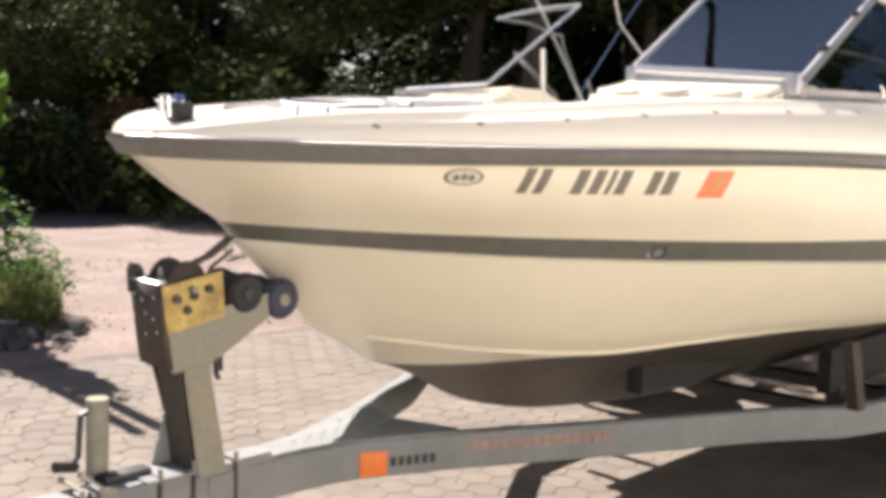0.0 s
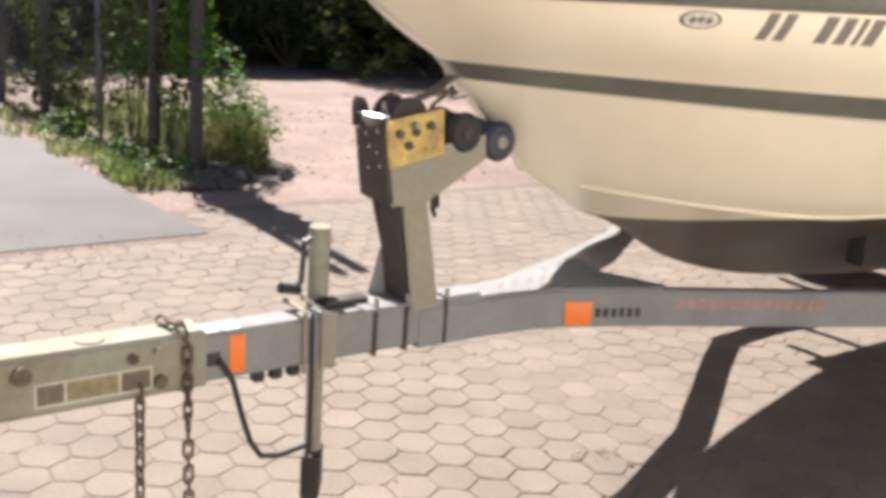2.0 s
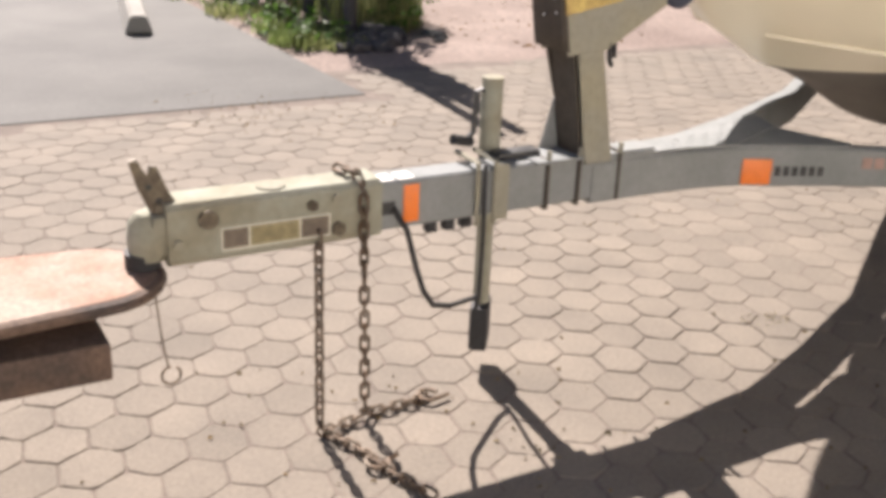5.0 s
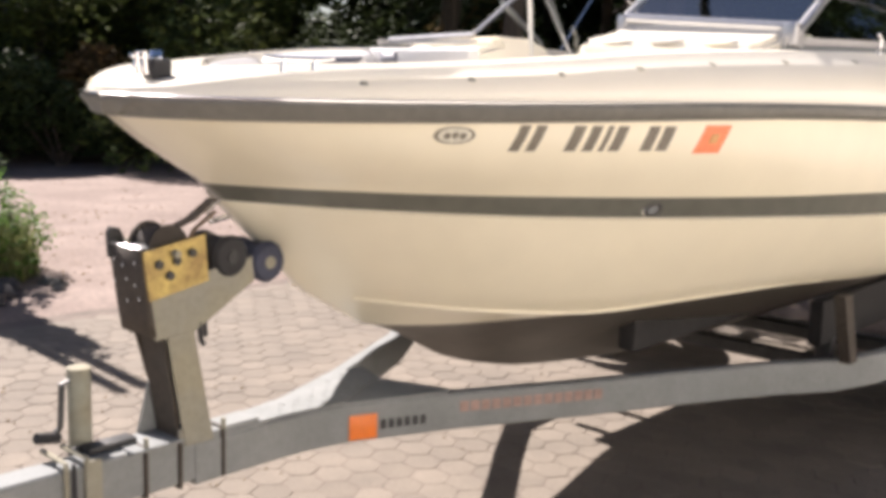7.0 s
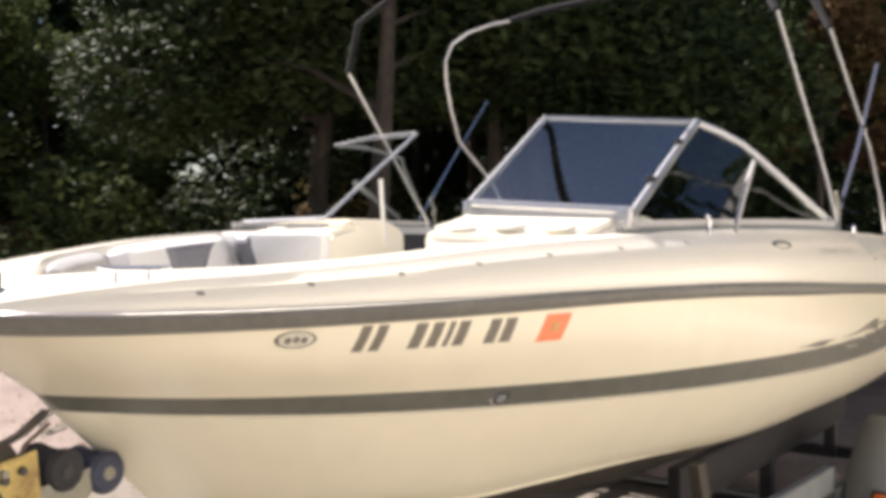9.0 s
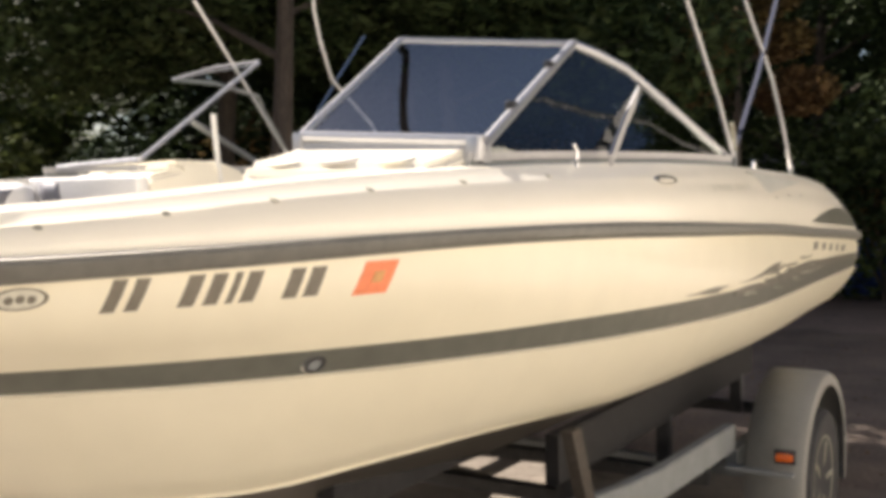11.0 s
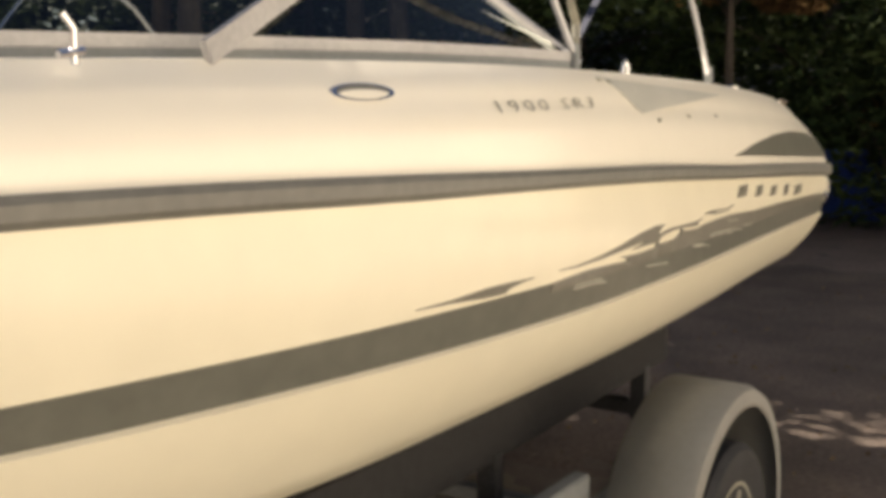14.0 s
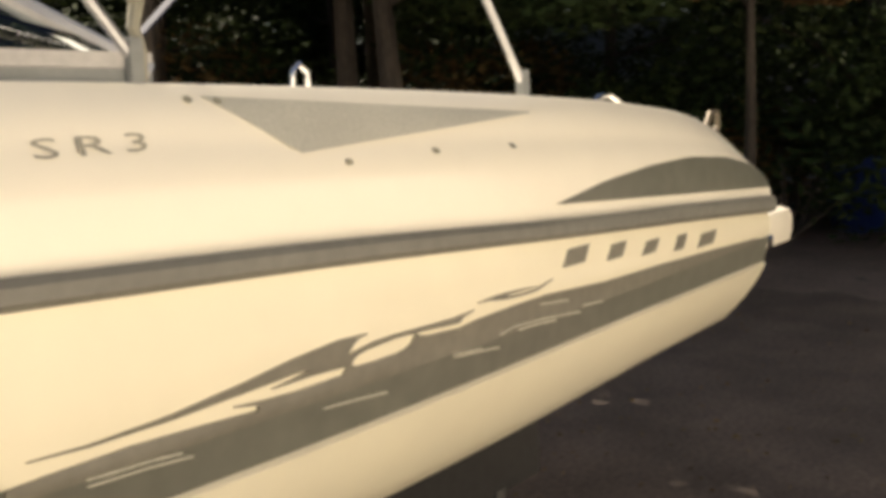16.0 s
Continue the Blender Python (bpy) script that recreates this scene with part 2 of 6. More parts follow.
def box(bm, lo, hi, m=None, bevel=0.0):
    got = bmesh.ops.create_cube(bm, size=1)["verts"]
    c, d = [(a + b) / 2 for a, b in zip(lo, hi)], [b - a for a, b in zip(lo, hi)]
    bmesh.ops.transform(bm, matrix=(m or Matrix()) @ Matrix.Translation(c) @ Matrix.Diagonal((*d, 1)), verts=got)
    if bevel:
        edges = list({e for v in got for e in v.link_edges})
        bmesh.ops.bevel(bm, geom=edges, offset=bevel, segments=2, affect="EDGES", profile=0.6)
    return bm


def boxed(lo, hi, bevel=0.003, m=None):
    return box(bmesh.new(), lo, hi, m, bevel)


def tube(bm, points, radius, sides=10, cap=True, flat=None):
    """A round bar along points; radius may be a list. flat: (a, b) half sizes for a strap."""
    pts = [Vector(p) for p in points]
    rings = []
    prev = None
    for i, p in enumerate(pts):
        d = (pts[min(i + 1, len(pts) - 1)] - pts[max(i - 1, 0)]).normalized()
        ref = prev if prev is not None else (Vector((0, 0, 1)) if abs(d.z) < 0.9 else Vector((1, 0, 0)))
        a = (ref - d * ref.dot(d)).normalized()
        prev = a
        b = d.cross(a)
        r = radius[i] if isinstance(radius, (list, tuple)) else radius
        ring = []
        for k in range(sides):
            q = 2 * math.pi * k / sides
            if flat:
                off = a * (flat[0] * (1 if math.cos(q) > 0 else -1)) + b * (flat[1] * (1 if math.sin(q) > 0 else -1))
            else:
                off = a * (r * math.cos(q)) + b * (r * math.sin(q))
            ring.append(bm.verts.new(p + off))
        rings.append(ring)
    for r0, r1 in zip(rings, rings[1:]):
        for k in range(sides):
            bm.faces.new((r0[k], r0[(k + 1) % sides], r1[(k + 1) % sides], r1[k]))
    if cap:
        bm.faces.new(rings[0][::-1]), bm.faces.new(rings[-1])
    return bm


def tubed(points, radius, sides=10, cap=True):
    return tube(bmesh.new(), points, radius, sides, cap)


def strap(bm, points, wide, thick):
    """A flat bar: wide across y, thin along its normal."""
    pts = [Vector(p) for p in points]
    rings = []
    for i, p in enumerate(pts):
        d = (pts[min(i + 1, len(pts) - 1)] - pts[max(i - 1, 0)]).normalized()
        w = Vector((0, 1, 0)) - d * d.y
        w.normalize()
        n = d.cross(w)
        rings.append([bm.verts.new(p + w * (sw * wide / 2) + n * (sn * thick / 2)) for sw, sn in ((1, 1), (-1, 1), (-1, -1), (1, -1))])
    for r0, r1 in zip(rings, rings[1:]):
        for k in range(4):
            bm.faces.new((r0[k], r0[(k + 1) % 4], r1[(k + 1) % 4], r1[k]))
    bm.faces.new(rings[0][::-1]), bm.faces.new(rings[-1])
    return bm


def lathe(bm, profile, m, sides=24):
    """Turns (radius, along) pairs round the z axis of m."""
    rings = [[bm.verts.new(m @ Vector((r * math.cos(2 * math.pi * k / sides), r * math.sin(2 * math.pi * k / sides), z))) for k in range(sides)] for r, z in profile]
    for r0, r1 in zip(rings, rings[1:]):
        for k in range(sides):
            bm.faces.new((r0[k], r0[(k + 1) % sides], r1[(k + 1) % sides], r1[k]))
    for ring, turn in ((rings[0], -1), (rings[-1], 1)):
        if len({tuple(v.co.to_tuple(6)) for v in ring}) > 2:
            bm.faces.new(ring[::turn])
    return bm


def prism(bm, outline, lo, hi, axis="y"):
    """An outline in the two other axes, given depth from lo to hi along axis."""
    def at(u, v, w):
        return {"x": (w, u, v), "y": (u, w, v), "z": (u, v, w)}[axis]
    a, b = [bm.verts.new(at(u, v, lo)) for u, v in outline], [bm.verts.new(at(u, v, hi)) for u, v in outline]
    n = len(outline)
    for k in range(n):
        bm.faces.new((a[k], a[(k + 1) % n], b[(k + 1) % n], b[k]))
    bm.faces.new(a[::-1]), bm.faces.new(b)
    bmesh.ops.recalc_face_normals(bm, faces=bm.faces)
    return bm


def grid_mesh(bm, rows, close=False):
    """A sheet from rows of points of equal length."""
    vs = [[bm.verts.new(p) for p in row] for row in rows]
    for r0, r1 in zip(vs, vs[1:]):
        for k in range(len(r0) - (0 if close else 1)):
            q = (k + 1) % len(r0)
            quad = (r0[k], r0[q], r1[q], r1[k])
            if len({tuple(v.co.to_tuple(5)) for v in quad}) >= 3:
                bm.faces.new(quad)
    bmesh.ops.remove_doubles(bm, verts=bm.verts, dist=1e-5)
    return vs


def smooth_curve(*pairs):
    """A smooth function through (x, value) pairs."""
    xs, ys = np.array([p[0] for p in pairs], float), np.array([p[1] for p in pairs], float)
    slope = np.gradient(ys, xs)

    def at(x):
        x = min(max(x, xs[0]), xs[-1])
        i = min(max(int(np.searchsorted(xs, x)) - 1, 0), len(xs) - 2)
        h = xs[i + 1] - xs[i]
        s = (x - xs[i]) / h
        return float((2 * s**3 - 3 * s**2 + 1) * ys[i] + (s**3 - 2 * s**2 + s) * h * slope[i] + (-2 * s**3 + 3 * s**2) * ys[i + 1] + (s**3 - s**2) * h * slope[i + 1])
    return at


# ---- ground ----
def ground_height(x, y):
    rise = min(max((y - 3.5 - 0.25 * math.sin(x * 2.1) - 0.15 * math.sin(x * 5.3 + y)) / 0.9, 0), 1)
    if x < 1.2 and y > 3.0:
        return -0.05
    rise = max(rise, min(max((x - 9.5) / 2, 0), 1))
    bumps = noise.noise(Vector((x * 1.3, y * 1.3, 0))) * 0.012 + noise.noise(Vector((x * 5, y * 5, 3))) * 0.005
    return -0.03 + rise * (0.04 + bumps)


def build_ground():
    bm = bmesh.new()
    far = [-900, -300, -100, -40, -18, -10, -6]
    xs = far + list(np.arange(-4, 14, 0.16)) + [14, 17, 25, 50, 120, 300, 900]
    ys = far + [-4, -2, 0, 1.5, 2.6] + list(np.arange(3.0, 18, 0.18)) + [18, 22, 40, 100, 300, 900]
    grid_mesh(bm, [[(x, y, ground_height(x, y) if abs(x) < 20 and abs(y) < 22 else 0.0) for x in xs] for y in ys])
    bmesh.ops.recalc_face_normals(bm, faces=bm.faces)
    ob = part("ground", bm, DIRT)
    return tagged(ob, "sandy brown dirt yard with scattered leaf litter", "ground", kind="structure")


ground = build_ground()
slab = tagged(part("pavement_slab", boxed((-7, 3.24, -0.06), (1.06, 12, 0.003), 0.004), SLAB), "grey weathered concrete parking slab beside the pavers", "pavement", kind="structure")

# ---- boat ----
from mathutils.bvhtree import BVHTree

LEN, STERN = 3.4, 5.56


def half(x, shift=0.0, scale=1.0):
    """Half breadth of the hull at x; shift moves the start aft along the raked stem."""
    fine = 1 - 0.6 * math.exp(-max(0.0, x - shift) / 0.1) if shift > 0.2 else 1.0
    x = (x - shift) * LEN / (LEN - shift * 0.3)
    if x <= 0:
        return 0.0
    u = max(0.0, 1 - x / LEN)
    return fine * scale * (1.2 * (1 - u * u) ** (0.50 if shift < 0.2 else 0.55) - 0.012 * max(0.0, x - 4) ** 2)


rail_top = smooth_curve((0, 1.498), (0.5, 1.503), (1, 1.511), (1.5, 1.515), (2.1, 1.508), (2.6, 1.489), (3.1, 1.465), (3.6, 1.442), (4.33, 1.396), (4.9, 1.366), (5.6, 1.323))
rail_low = smooth_curve((0, 1.452), (0.5, 1.46), (0.9, 1.468), (1.5, 1.477), (2.1, 1.468), (2.6, 1.448), (3.1, 1.429), (3.6, 1.405), (4.33, 1.359), (4.9, 1.325), (5.6, 1.278))
band_top = smooth_curve((0.25, 1.276), (0.58, 1.271), (1.15, 1.257), (1.6, 1.246), (2.0, 1.240), (2.5, 1.231), (3.0, 1.226), (3.6, 1.222), (4.4, 1.222), (5.0, 1.218), (5.6, 1.208))
band_low = smooth_curve((0.3, 1.230), (0.6, 1.221), (0.86, 1.21), (1.2, 1.198), (1.6, 1.185), (2.0, 1.17), (2.5, 1.156), (3.2, 1.14), (3.8, 1.134), (4.8, 1.138), (5.6, 1.13))
chine_z = smooth_curve((0.6, 0.945), (0.9, 0.915), (1.2, 0.898), (1.5, 0.912), (1.9, 0.922), (2.5, 0.906), (3.2, 0.922), (4.2, 0.922), (5.0, 0.94), (5.6, 0.945))
keel_z = smooth_curve((0.82, 0.82), (0.90, 0.797), (0.98, 0.762), (1.165, 0.665), (1.5, 0.563), (1.95, 0.495), (2.4, 0.455), (3.2, 0.425), (5.6, 0.41))
deck_z = smooth_curve((0, 1.508), (0.07, 1.530), (0.16, 1.550), (0.3, 1.570), (0.5, 1.585), (0.8, 1.61), (1.1, 1.637), (1.7, 1.668), (2.5, 1.684), (3.2, 1.682), (3.6, 1.673), (4.0, 1.66), (4.46, 1.640), (4.9, 1.612), (5.2, 1.58), (5.42, 1.53), (5.6, 1.44))
deck_in = smooth_curve((0, 0.02), (0.25, 0.04), (0.5, 0.045), (0.8, 0.055), (1.1, 0.07), (1.7, 0.085), (2.3, 0.085), (3.0, 0.08), (4.5, 0.08), (5.6, 0.10))


def deck_y(x):
    return max(0.0, half(x) - deck_in(x))


def crease(x):
    k = 0.56
    return half(x) - 0.25 * deck_in(x), rail_top(x) + k * (deck_z(x) - rail_top(x))


def side_profile(x):
    """(z, half breadth) pairs of the port side at x, from the deck edge down to the chine."""
    cy, cz = crease(x)
    return [(deck_z(x), deck_y(x)), (cz, cy), (rail_top(x), half(x)), (rail_low(x), half(x, 0.04)), (band_top(x), half(x, 0.26)), (band_low(x), half(x, 0.31, 0.985)), (chine_z(x), half(x, 0.6, 0.88))]


def side_y(x, z):
    p = side_profile(x)[::-1]
    return float(np.interp(z, [a for a, b in p], [b for a, b in p]))


STEPS = [(k / 70) ** 2.1 for k in range(71)]


def line(x0, zf, yf, end=STERN, dy=0.0, dz=0.0):
    pts = []
    for s in STEPS:
        x = x0 + (end - x0) * s
        y = yf(x)
        pts.append(Vector((x, -(y + dy * min(1.0, s * 60) if s > 0 else 0.0), zf(x) + dz)))
    return pts


def blend_rows(a, b, k, bow=0.0, full=0.0):
    out = []
    for i in range(1, k):
        f = i / k
        out.append([p.lerp(q, f) + Vector((0, -(bow + full * math.exp(-max(0.0, p.x - 0.2) / 0.6)) * math.sin(math.pi * f) * min(1, abs(p.y) * 2), 0)) for p, q in zip(a, b)])
    return out


BOAT_AT = Vector((2.8, 0, 0.4))
_part = part


def part(name, bm, mat, parent=None, label="", smooth=True, angle=35):
    """As above; geometry is given in world places, also under a thing that stands elsewhere."""
    ob = _part(name, bm, mat, parent, label, smooth, angle)
    if parent and parent.parent is None and parent.type == "EMPTY":
        ob.matrix_parent_inverse = Matrix.Translation(-parent.location)
    return ob


boat = thing("motorboat", BOAT_AT, "cream-white fibreglass bowrider motorboat with grey stripes on a trailer", "boat")


def sheet_pair(rows, transom=False):
    bm = bmesh.new()
    port = grid_mesh(bm, rows)
    star = [[bm.verts.new((p.x, -p.y, p.z)) for p in row] for row in rows]
    for r0, r1 in zip(star, star[1:]):
        for k in range(len(r0) - 1):
            quad = (r0[k], r1[k], r1[k + 1], r0[k + 1])
            if len({v.co.to_tuple(5) for v in quad}) >= 3:
                bm.faces.new(quad)
    if transom:
        ends = [[row[-1], Vector((row[-1].x, 0, row[-1].z)), Vector((row[-1].x, -row[-1].y, row[-1].z))] for row in rows]
        vs = [[bm.verts.new(p) for p in e] for e in ends]
        for r0, r1 in zip(vs, vs[1:]):
            for k in range(2):
                bm.faces.new((r0[k], r0[k + 1], r1[k + 1], r1[k]))
    bmesh.ops.remove_doubles(bm, verts=bm.verts, dist=2e-4)
    bmesh.ops.dissolve_degenerate(bm, dist=1e-5, edges=bm.edges)
    bmesh.ops.recalc_face_normals(bm, faces=bm.faces)
    return bm


L_rail = line(0.041, rail_low, lambda x: half(x, 0.04))
L_bt = line(0.261, band_top, lambda x: half(x, 0.26))
L_bl = line(0.311, band_low, lambda x: half(x, 0.31, 0.985))
L_step = line(0.312, band_low, lambda x: half(x, 0.31, 0.985), dy=0.010, dz=-0.007)
L_ch = line(0.601, chine_z, lambda x: half(x, 0.6, 0.88))


def edge_y(x):
    """Half breadth of the line where the cream side ends and the dark bottom begins."""
    g = max(0.0, (x - 0.82) / 0.43)
    return (half(1.25, 0.6, 0.88) - 0.035) * g ** 0.7 if g < 1 else half(x, 0.6, 0.88) - 0.035


def edge_z(x):
    return float(np.interp(x, (0.82, 0.97, 1.10, 1.25), (0.82, 0.842, 0.866, chine_z(1.25) - 0.012))) if x < 1.25 else chine_z(x) - 0.012


L_ch2 = line(0.82, edge_z, edge_y)
L_keel = line(0.821, keel_z, lambda x: 0.0)
hull_rows = [L_rail] + blend_rows(L_rail, L_bt, 6, 0.008, 0.055) + [L_bt, L_bl, L_step] + blend_rows(L_step, L_ch, 5, 0.012) + [L_ch] + blend_rows(L_ch, L_ch2, 3) + [L_ch2]
part("hull", sheet_pair(hull_rows, True), GELCOAT, boat, "glossy cream-white gelcoat hull", angle=62)
bm = bmesh.new()
lip = [p for p in L_ch if 0.66 < p.x < 2.2]
for s in (1, -1):
    tube(bm, [Vector((p.x, s * p.y, p.z)) for p in lip], [0.007 * max(0.15, min(1.0, (2.2 - p.x) / 1.0)) for p in lip], 6)
part("chine_lip", bm, GELCOAT, boat, "raised cream chine edge")
part("hull_bottom", sheet_pair([L_ch2] + blend_rows(L_ch2, L_keel, 4) + [L_keel], True), BOTTOM, boat, "dull dark hull bottom")
# band along the hull
part("hull_stripe", sheet_pair([[p + Vector((0, -0.003 if p.y < 0 else 0, 0)) for p in r] for r in (L_bt, L_bl)]), STRIPE, boat, "dark grey painted stripe")
# rub rail with a bright insert along its top
rub = []
for dz, dy in ((0.0, 0.0), (0.004, 0.022), (-0.010, 0.030), (-0.034, 0.030), (-0.046, 0.020), (-0.05, 0.0)):
    row = []
    for s in STEPS:
        x = STERN * s
        tight = (rail_top(x) - rail_low(x)) / 0.046
        row.append(Vector((x - dy * (1 if s == 0 else 0), -(half(x, 0.0 if dz > -0.03 else 0.02) + (dy if s > 0 else 0)), rail_top(x) + dz * tight)))
    rub.append(row)
part("rub_rail", sheet_pair(rub), RUBRAIL, boat, "grey vinyl rub rail")
insert = [Vector((STERN * s - (0.03 if s == 0 else 0), -(half(STERN * s) + (0.026 if s > 0 else 0)), rail_top(STERN * s) + 0.002)) for s in STEPS]
bm = bmesh.new()
bead = [p for p in insert if p.x < 1.1]
thin = [0.004 * max(0.12, 1 - p.x / 1.1) for p in bead]
tube(bm, bead, thin, 6)
tube(bm, [Vector((p.x, -p.y, p.z)) for p in bead], thin, 6)
part("rail_insert", bm, CHROME, boat, "bright metal bead")

# deck moulding: sides, gunwale, inner coaming and floor
D_end = 5.6
D0 = line(0.0, rail_top, lambda x: half(x), D_end)
D1 = line(0.004, lambda x: crease(x)[1], lambda x: crease(x)[0], D_end)
D1b = line(0.004, lambda x: crease(x)[1] + 0.012, lambda x: crease(x)[0] - 0.012, D_end)
D2a = line(0.01, lambda x: deck_z(x) - 0.022, lambda x: deck_y(x) + 0.012, D_end)
D2 = line(0.02, deck_z, lambda x: deck_y(x) - 0.012, D_end)


def inner(x, more):
    f = min(max((x - 0.24) / 0.5, 0), 1)
    return max(0.0, (deck_y(x) - more)) * f * (2 - f) if f < 1 else max(0.0, deck_y(x) - more)


D3 = line(0.24, lambda x: deck_z(x) + 0.006, lambda x: inner(x, 0.13), D_end)
D4 = line(0.27, lambda x: deck_z(x) - 0.03, lambda x: inner(x, 0.155), D_end)
def floor_z(x):
    return 1.16 + 0.24 * min(1.0, max(0.0, (1.9 - x) / 0.7))


D5 = line(0.33, floor_z, lambda x: inner(x, 0.23), D_end)
D6 = line(0.35, lambda x: floor_z(x) - 0.005, lambda x: 0.0, D_end)
part("deck", sheet_pair([D0] + blend_rows(D0, D1, 3, 0.006) + [D1, D1b] + blend_rows(D1b, D2a, 3, 0.006) + [D2a, D2, D3, D4]), DECK, boat, "white gelcoat deck moulding")
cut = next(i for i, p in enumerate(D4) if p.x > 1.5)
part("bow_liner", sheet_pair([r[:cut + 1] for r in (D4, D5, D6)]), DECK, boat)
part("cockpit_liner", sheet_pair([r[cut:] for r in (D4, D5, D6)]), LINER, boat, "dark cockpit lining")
# rear deck over the engine
rear = []
for x in np.linspace(4.55, 5.6, 14):
    w = deck_y(x) - 0.03
    rear.append([Vector((x, y * w, deck_z(x) - 0.006 + 0.035 * (1 - abs(y) ** 3))) for y in np.linspace(-1, 1, 17)])
rear = [[Vector((4.55, p.y, 1.2)) for p in rear[0]]] + rear + [[Vector((5.6, p.y, 1.0)) for p in rear[-1]]]
bm = bmesh.new()
grid_mesh(bm, rear)
bmesh.ops.recalc_face_normals(bm, faces=bm.faces)
part("rear_deck", bm, DECK, boat)
# swim platform
bm = boxed((5.5, -1.085, 1.12), (6.08, 1.085, 1.245), 0.04)
part("swim_platform", bm, DECK, boat, "white moulded swim platform")


# shapes that lie on the port side
def tree_of(*names):
    bm = bmesh.new()
    for ob in boat.children:
        if ob.name.split(".")[0] in names:
            bm.from_mesh(ob.data)
    got = BVHTree.FromBMesh(bm)
    bm.free()
    return got


SIDE = tree_of("hull", "deck", "hull_stripe", "rub_rail")


def on_side(x, z, proud):
    """The place on the port side at x and z, lifted off it by proud."""
    hit, normal, _, _ = SIDE.ray_cast(Vector((x, -4, z)), Vector((0, 1, 0)))
    y = hit.y if hit is not None else -side_y(x, z)
    return Vector((x, y - proud, z))


def ribbon(cols, proud=0.003, rows=3):
    """A thin plate on the side: columns of (x top, z top, x bottom, z bottom)."""
    bm = bmesh.new()
    out = [[on_side(a + (c - a) * f, b + (d - b) * f, proud) for f in np.linspace(0, 1, rows)] for a, b, c, d in cols]
    back = [[p + Vector((0, proud + 0.002, 0)) for p in col] for col in out]
    grid_mesh(bm, [[*o, *bk[::-1], o[0]] for o, bk in zip(out, back)])
    for o, bk in ((out[0], back[0]), (out[-1], back[-1])):
        bm.faces.new([bm.verts.new(p) for p in (*o, *bk[::-1])])
    bmesh.ops.remove_doubles(bm, verts=bm.verts, dist=1e-5)
    bmesh.ops.recalc_face_normals(bm, faces=bm.faces)
    return bm


def slab_on_side(x0, x1, z0, z1, lean=0.0, n=6, tip=None):
    """A leaning bar from x0 to x1 at its foot, z0 to z1."""
    return [(x0 + (x1 - x0) * k / n + lean, z1(k / n) if callable(z1) else z1, x0 + (x1 - x0) * k / n, z0(k / n) if callable(z0) else z0) for k in range(n + 1)]


# registration mark, drawn as plain bars
for x0, wide in ((0.650, 0.032), (0.690, 0.032), (0.786, 0.038), (0.834, 0.036), (0.879, 0.022), (0.907, 0.038), (1.000, 0.040), (1.048, 0.042)):
    part("mark_bar", ribbon(slab_on_side(x0 + 0.006, x0 + wide - 0.002, 1.390, 1.454, 0.016, 3), 0.002), INK, boat, "dark vinyl bar of the registration mark")
dec = part("licence_sticker", ribbon(slab_on_side(1.178, 1.268, 1.382, 1.457, 0.026, 4), 0.002), ORANGE, boat, "faded orange licence sticker")
part("sticker_stamp", ribbon(slab_on_side(1.221, 1.249, 1.408, 1.434, 0.008, 2), 0.0035), YELLOW_DECAL, dec)


def disc_on_side(cx, cz, rx, rz, proud, inner_r=0.0, n=32):
    bm = bmesh.new()
    ring = [on_side(cx + rx * math.cos(2 * math.pi * k / n), cz + rz * math.sin(2 * math.pi * k / n), proud) for k in range(n)]
    base = [on_side(cx + rx * math.cos(2 * math.pi * k / n), cz + rz * math.sin(2 * math.pi * k / n), -0.003) for k in range(n)]
    rows = [base, ring]
    if inner_r:
        rows += [[on_side(cx + rx * inner_r * math.cos(2 * math.pi * k / n), cz + rz * inner_r * math.sin(2 * math.pi * k / n), proud) for k in range(n)],
                 [on_side(cx + rx * inner_r * math.cos(2 * math.pi * k / n), cz + rz * inner_r * math.sin(2 * math.pi * k / n), -0.003) for k in range(n)]]
        grid_mesh(bm, rows, True)
    else:
        vs = grid_mesh(bm, rows, True)
        bm.faces.new(vs[-1])
    bmesh.ops.recalc_face_normals(bm, faces=bm.faces)
    return bm


badge = part("badge", disc_on_side(0.525, 1.428, 0.042, 0.021, 0.004), PALE, boat, "small pale oval badge with dark marks")
part("badge_ring", disc_on_side(0.525, 1.428, 0.042, 0.021, 0.006, 0.88), INK, badge)
for dx in (-0.017, 0, 0.017):
    part("badge_spot", disc_on_side(0.525 + dx, 1.428 - abs(dx) * 0.1, 0.0066, 0.0078, 0.0058, n=10), INK, badge)
drain = part("drain_fitting", disc_on_side(1.160, 1.222, 0.025, 0.020, 0.010, 0.62), CHROME, boat, "chromed through-hull drain fitting")
part("drain_hole", disc_on_side(1.160, 1.222, 0.016, 0.013, 0.006), GALV, drain)
# grab recess behind the side window
recess = part("side_vent", disc_on_side(2.545, 1.631, 0.076, 0.0145, 0.006, 0.86, 40), CHROME, boat, "oval chrome-rimmed recess")
part("vent_slot", disc_on_side(2.545, 1.634, 0.067, 0.010, 0.004, n=40), GRAPHIC, recess)
part("vent_lip", disc_on_side(2.545, 1.628, 0.06, 0.0075, 0.006, n=40), DECK, recess)


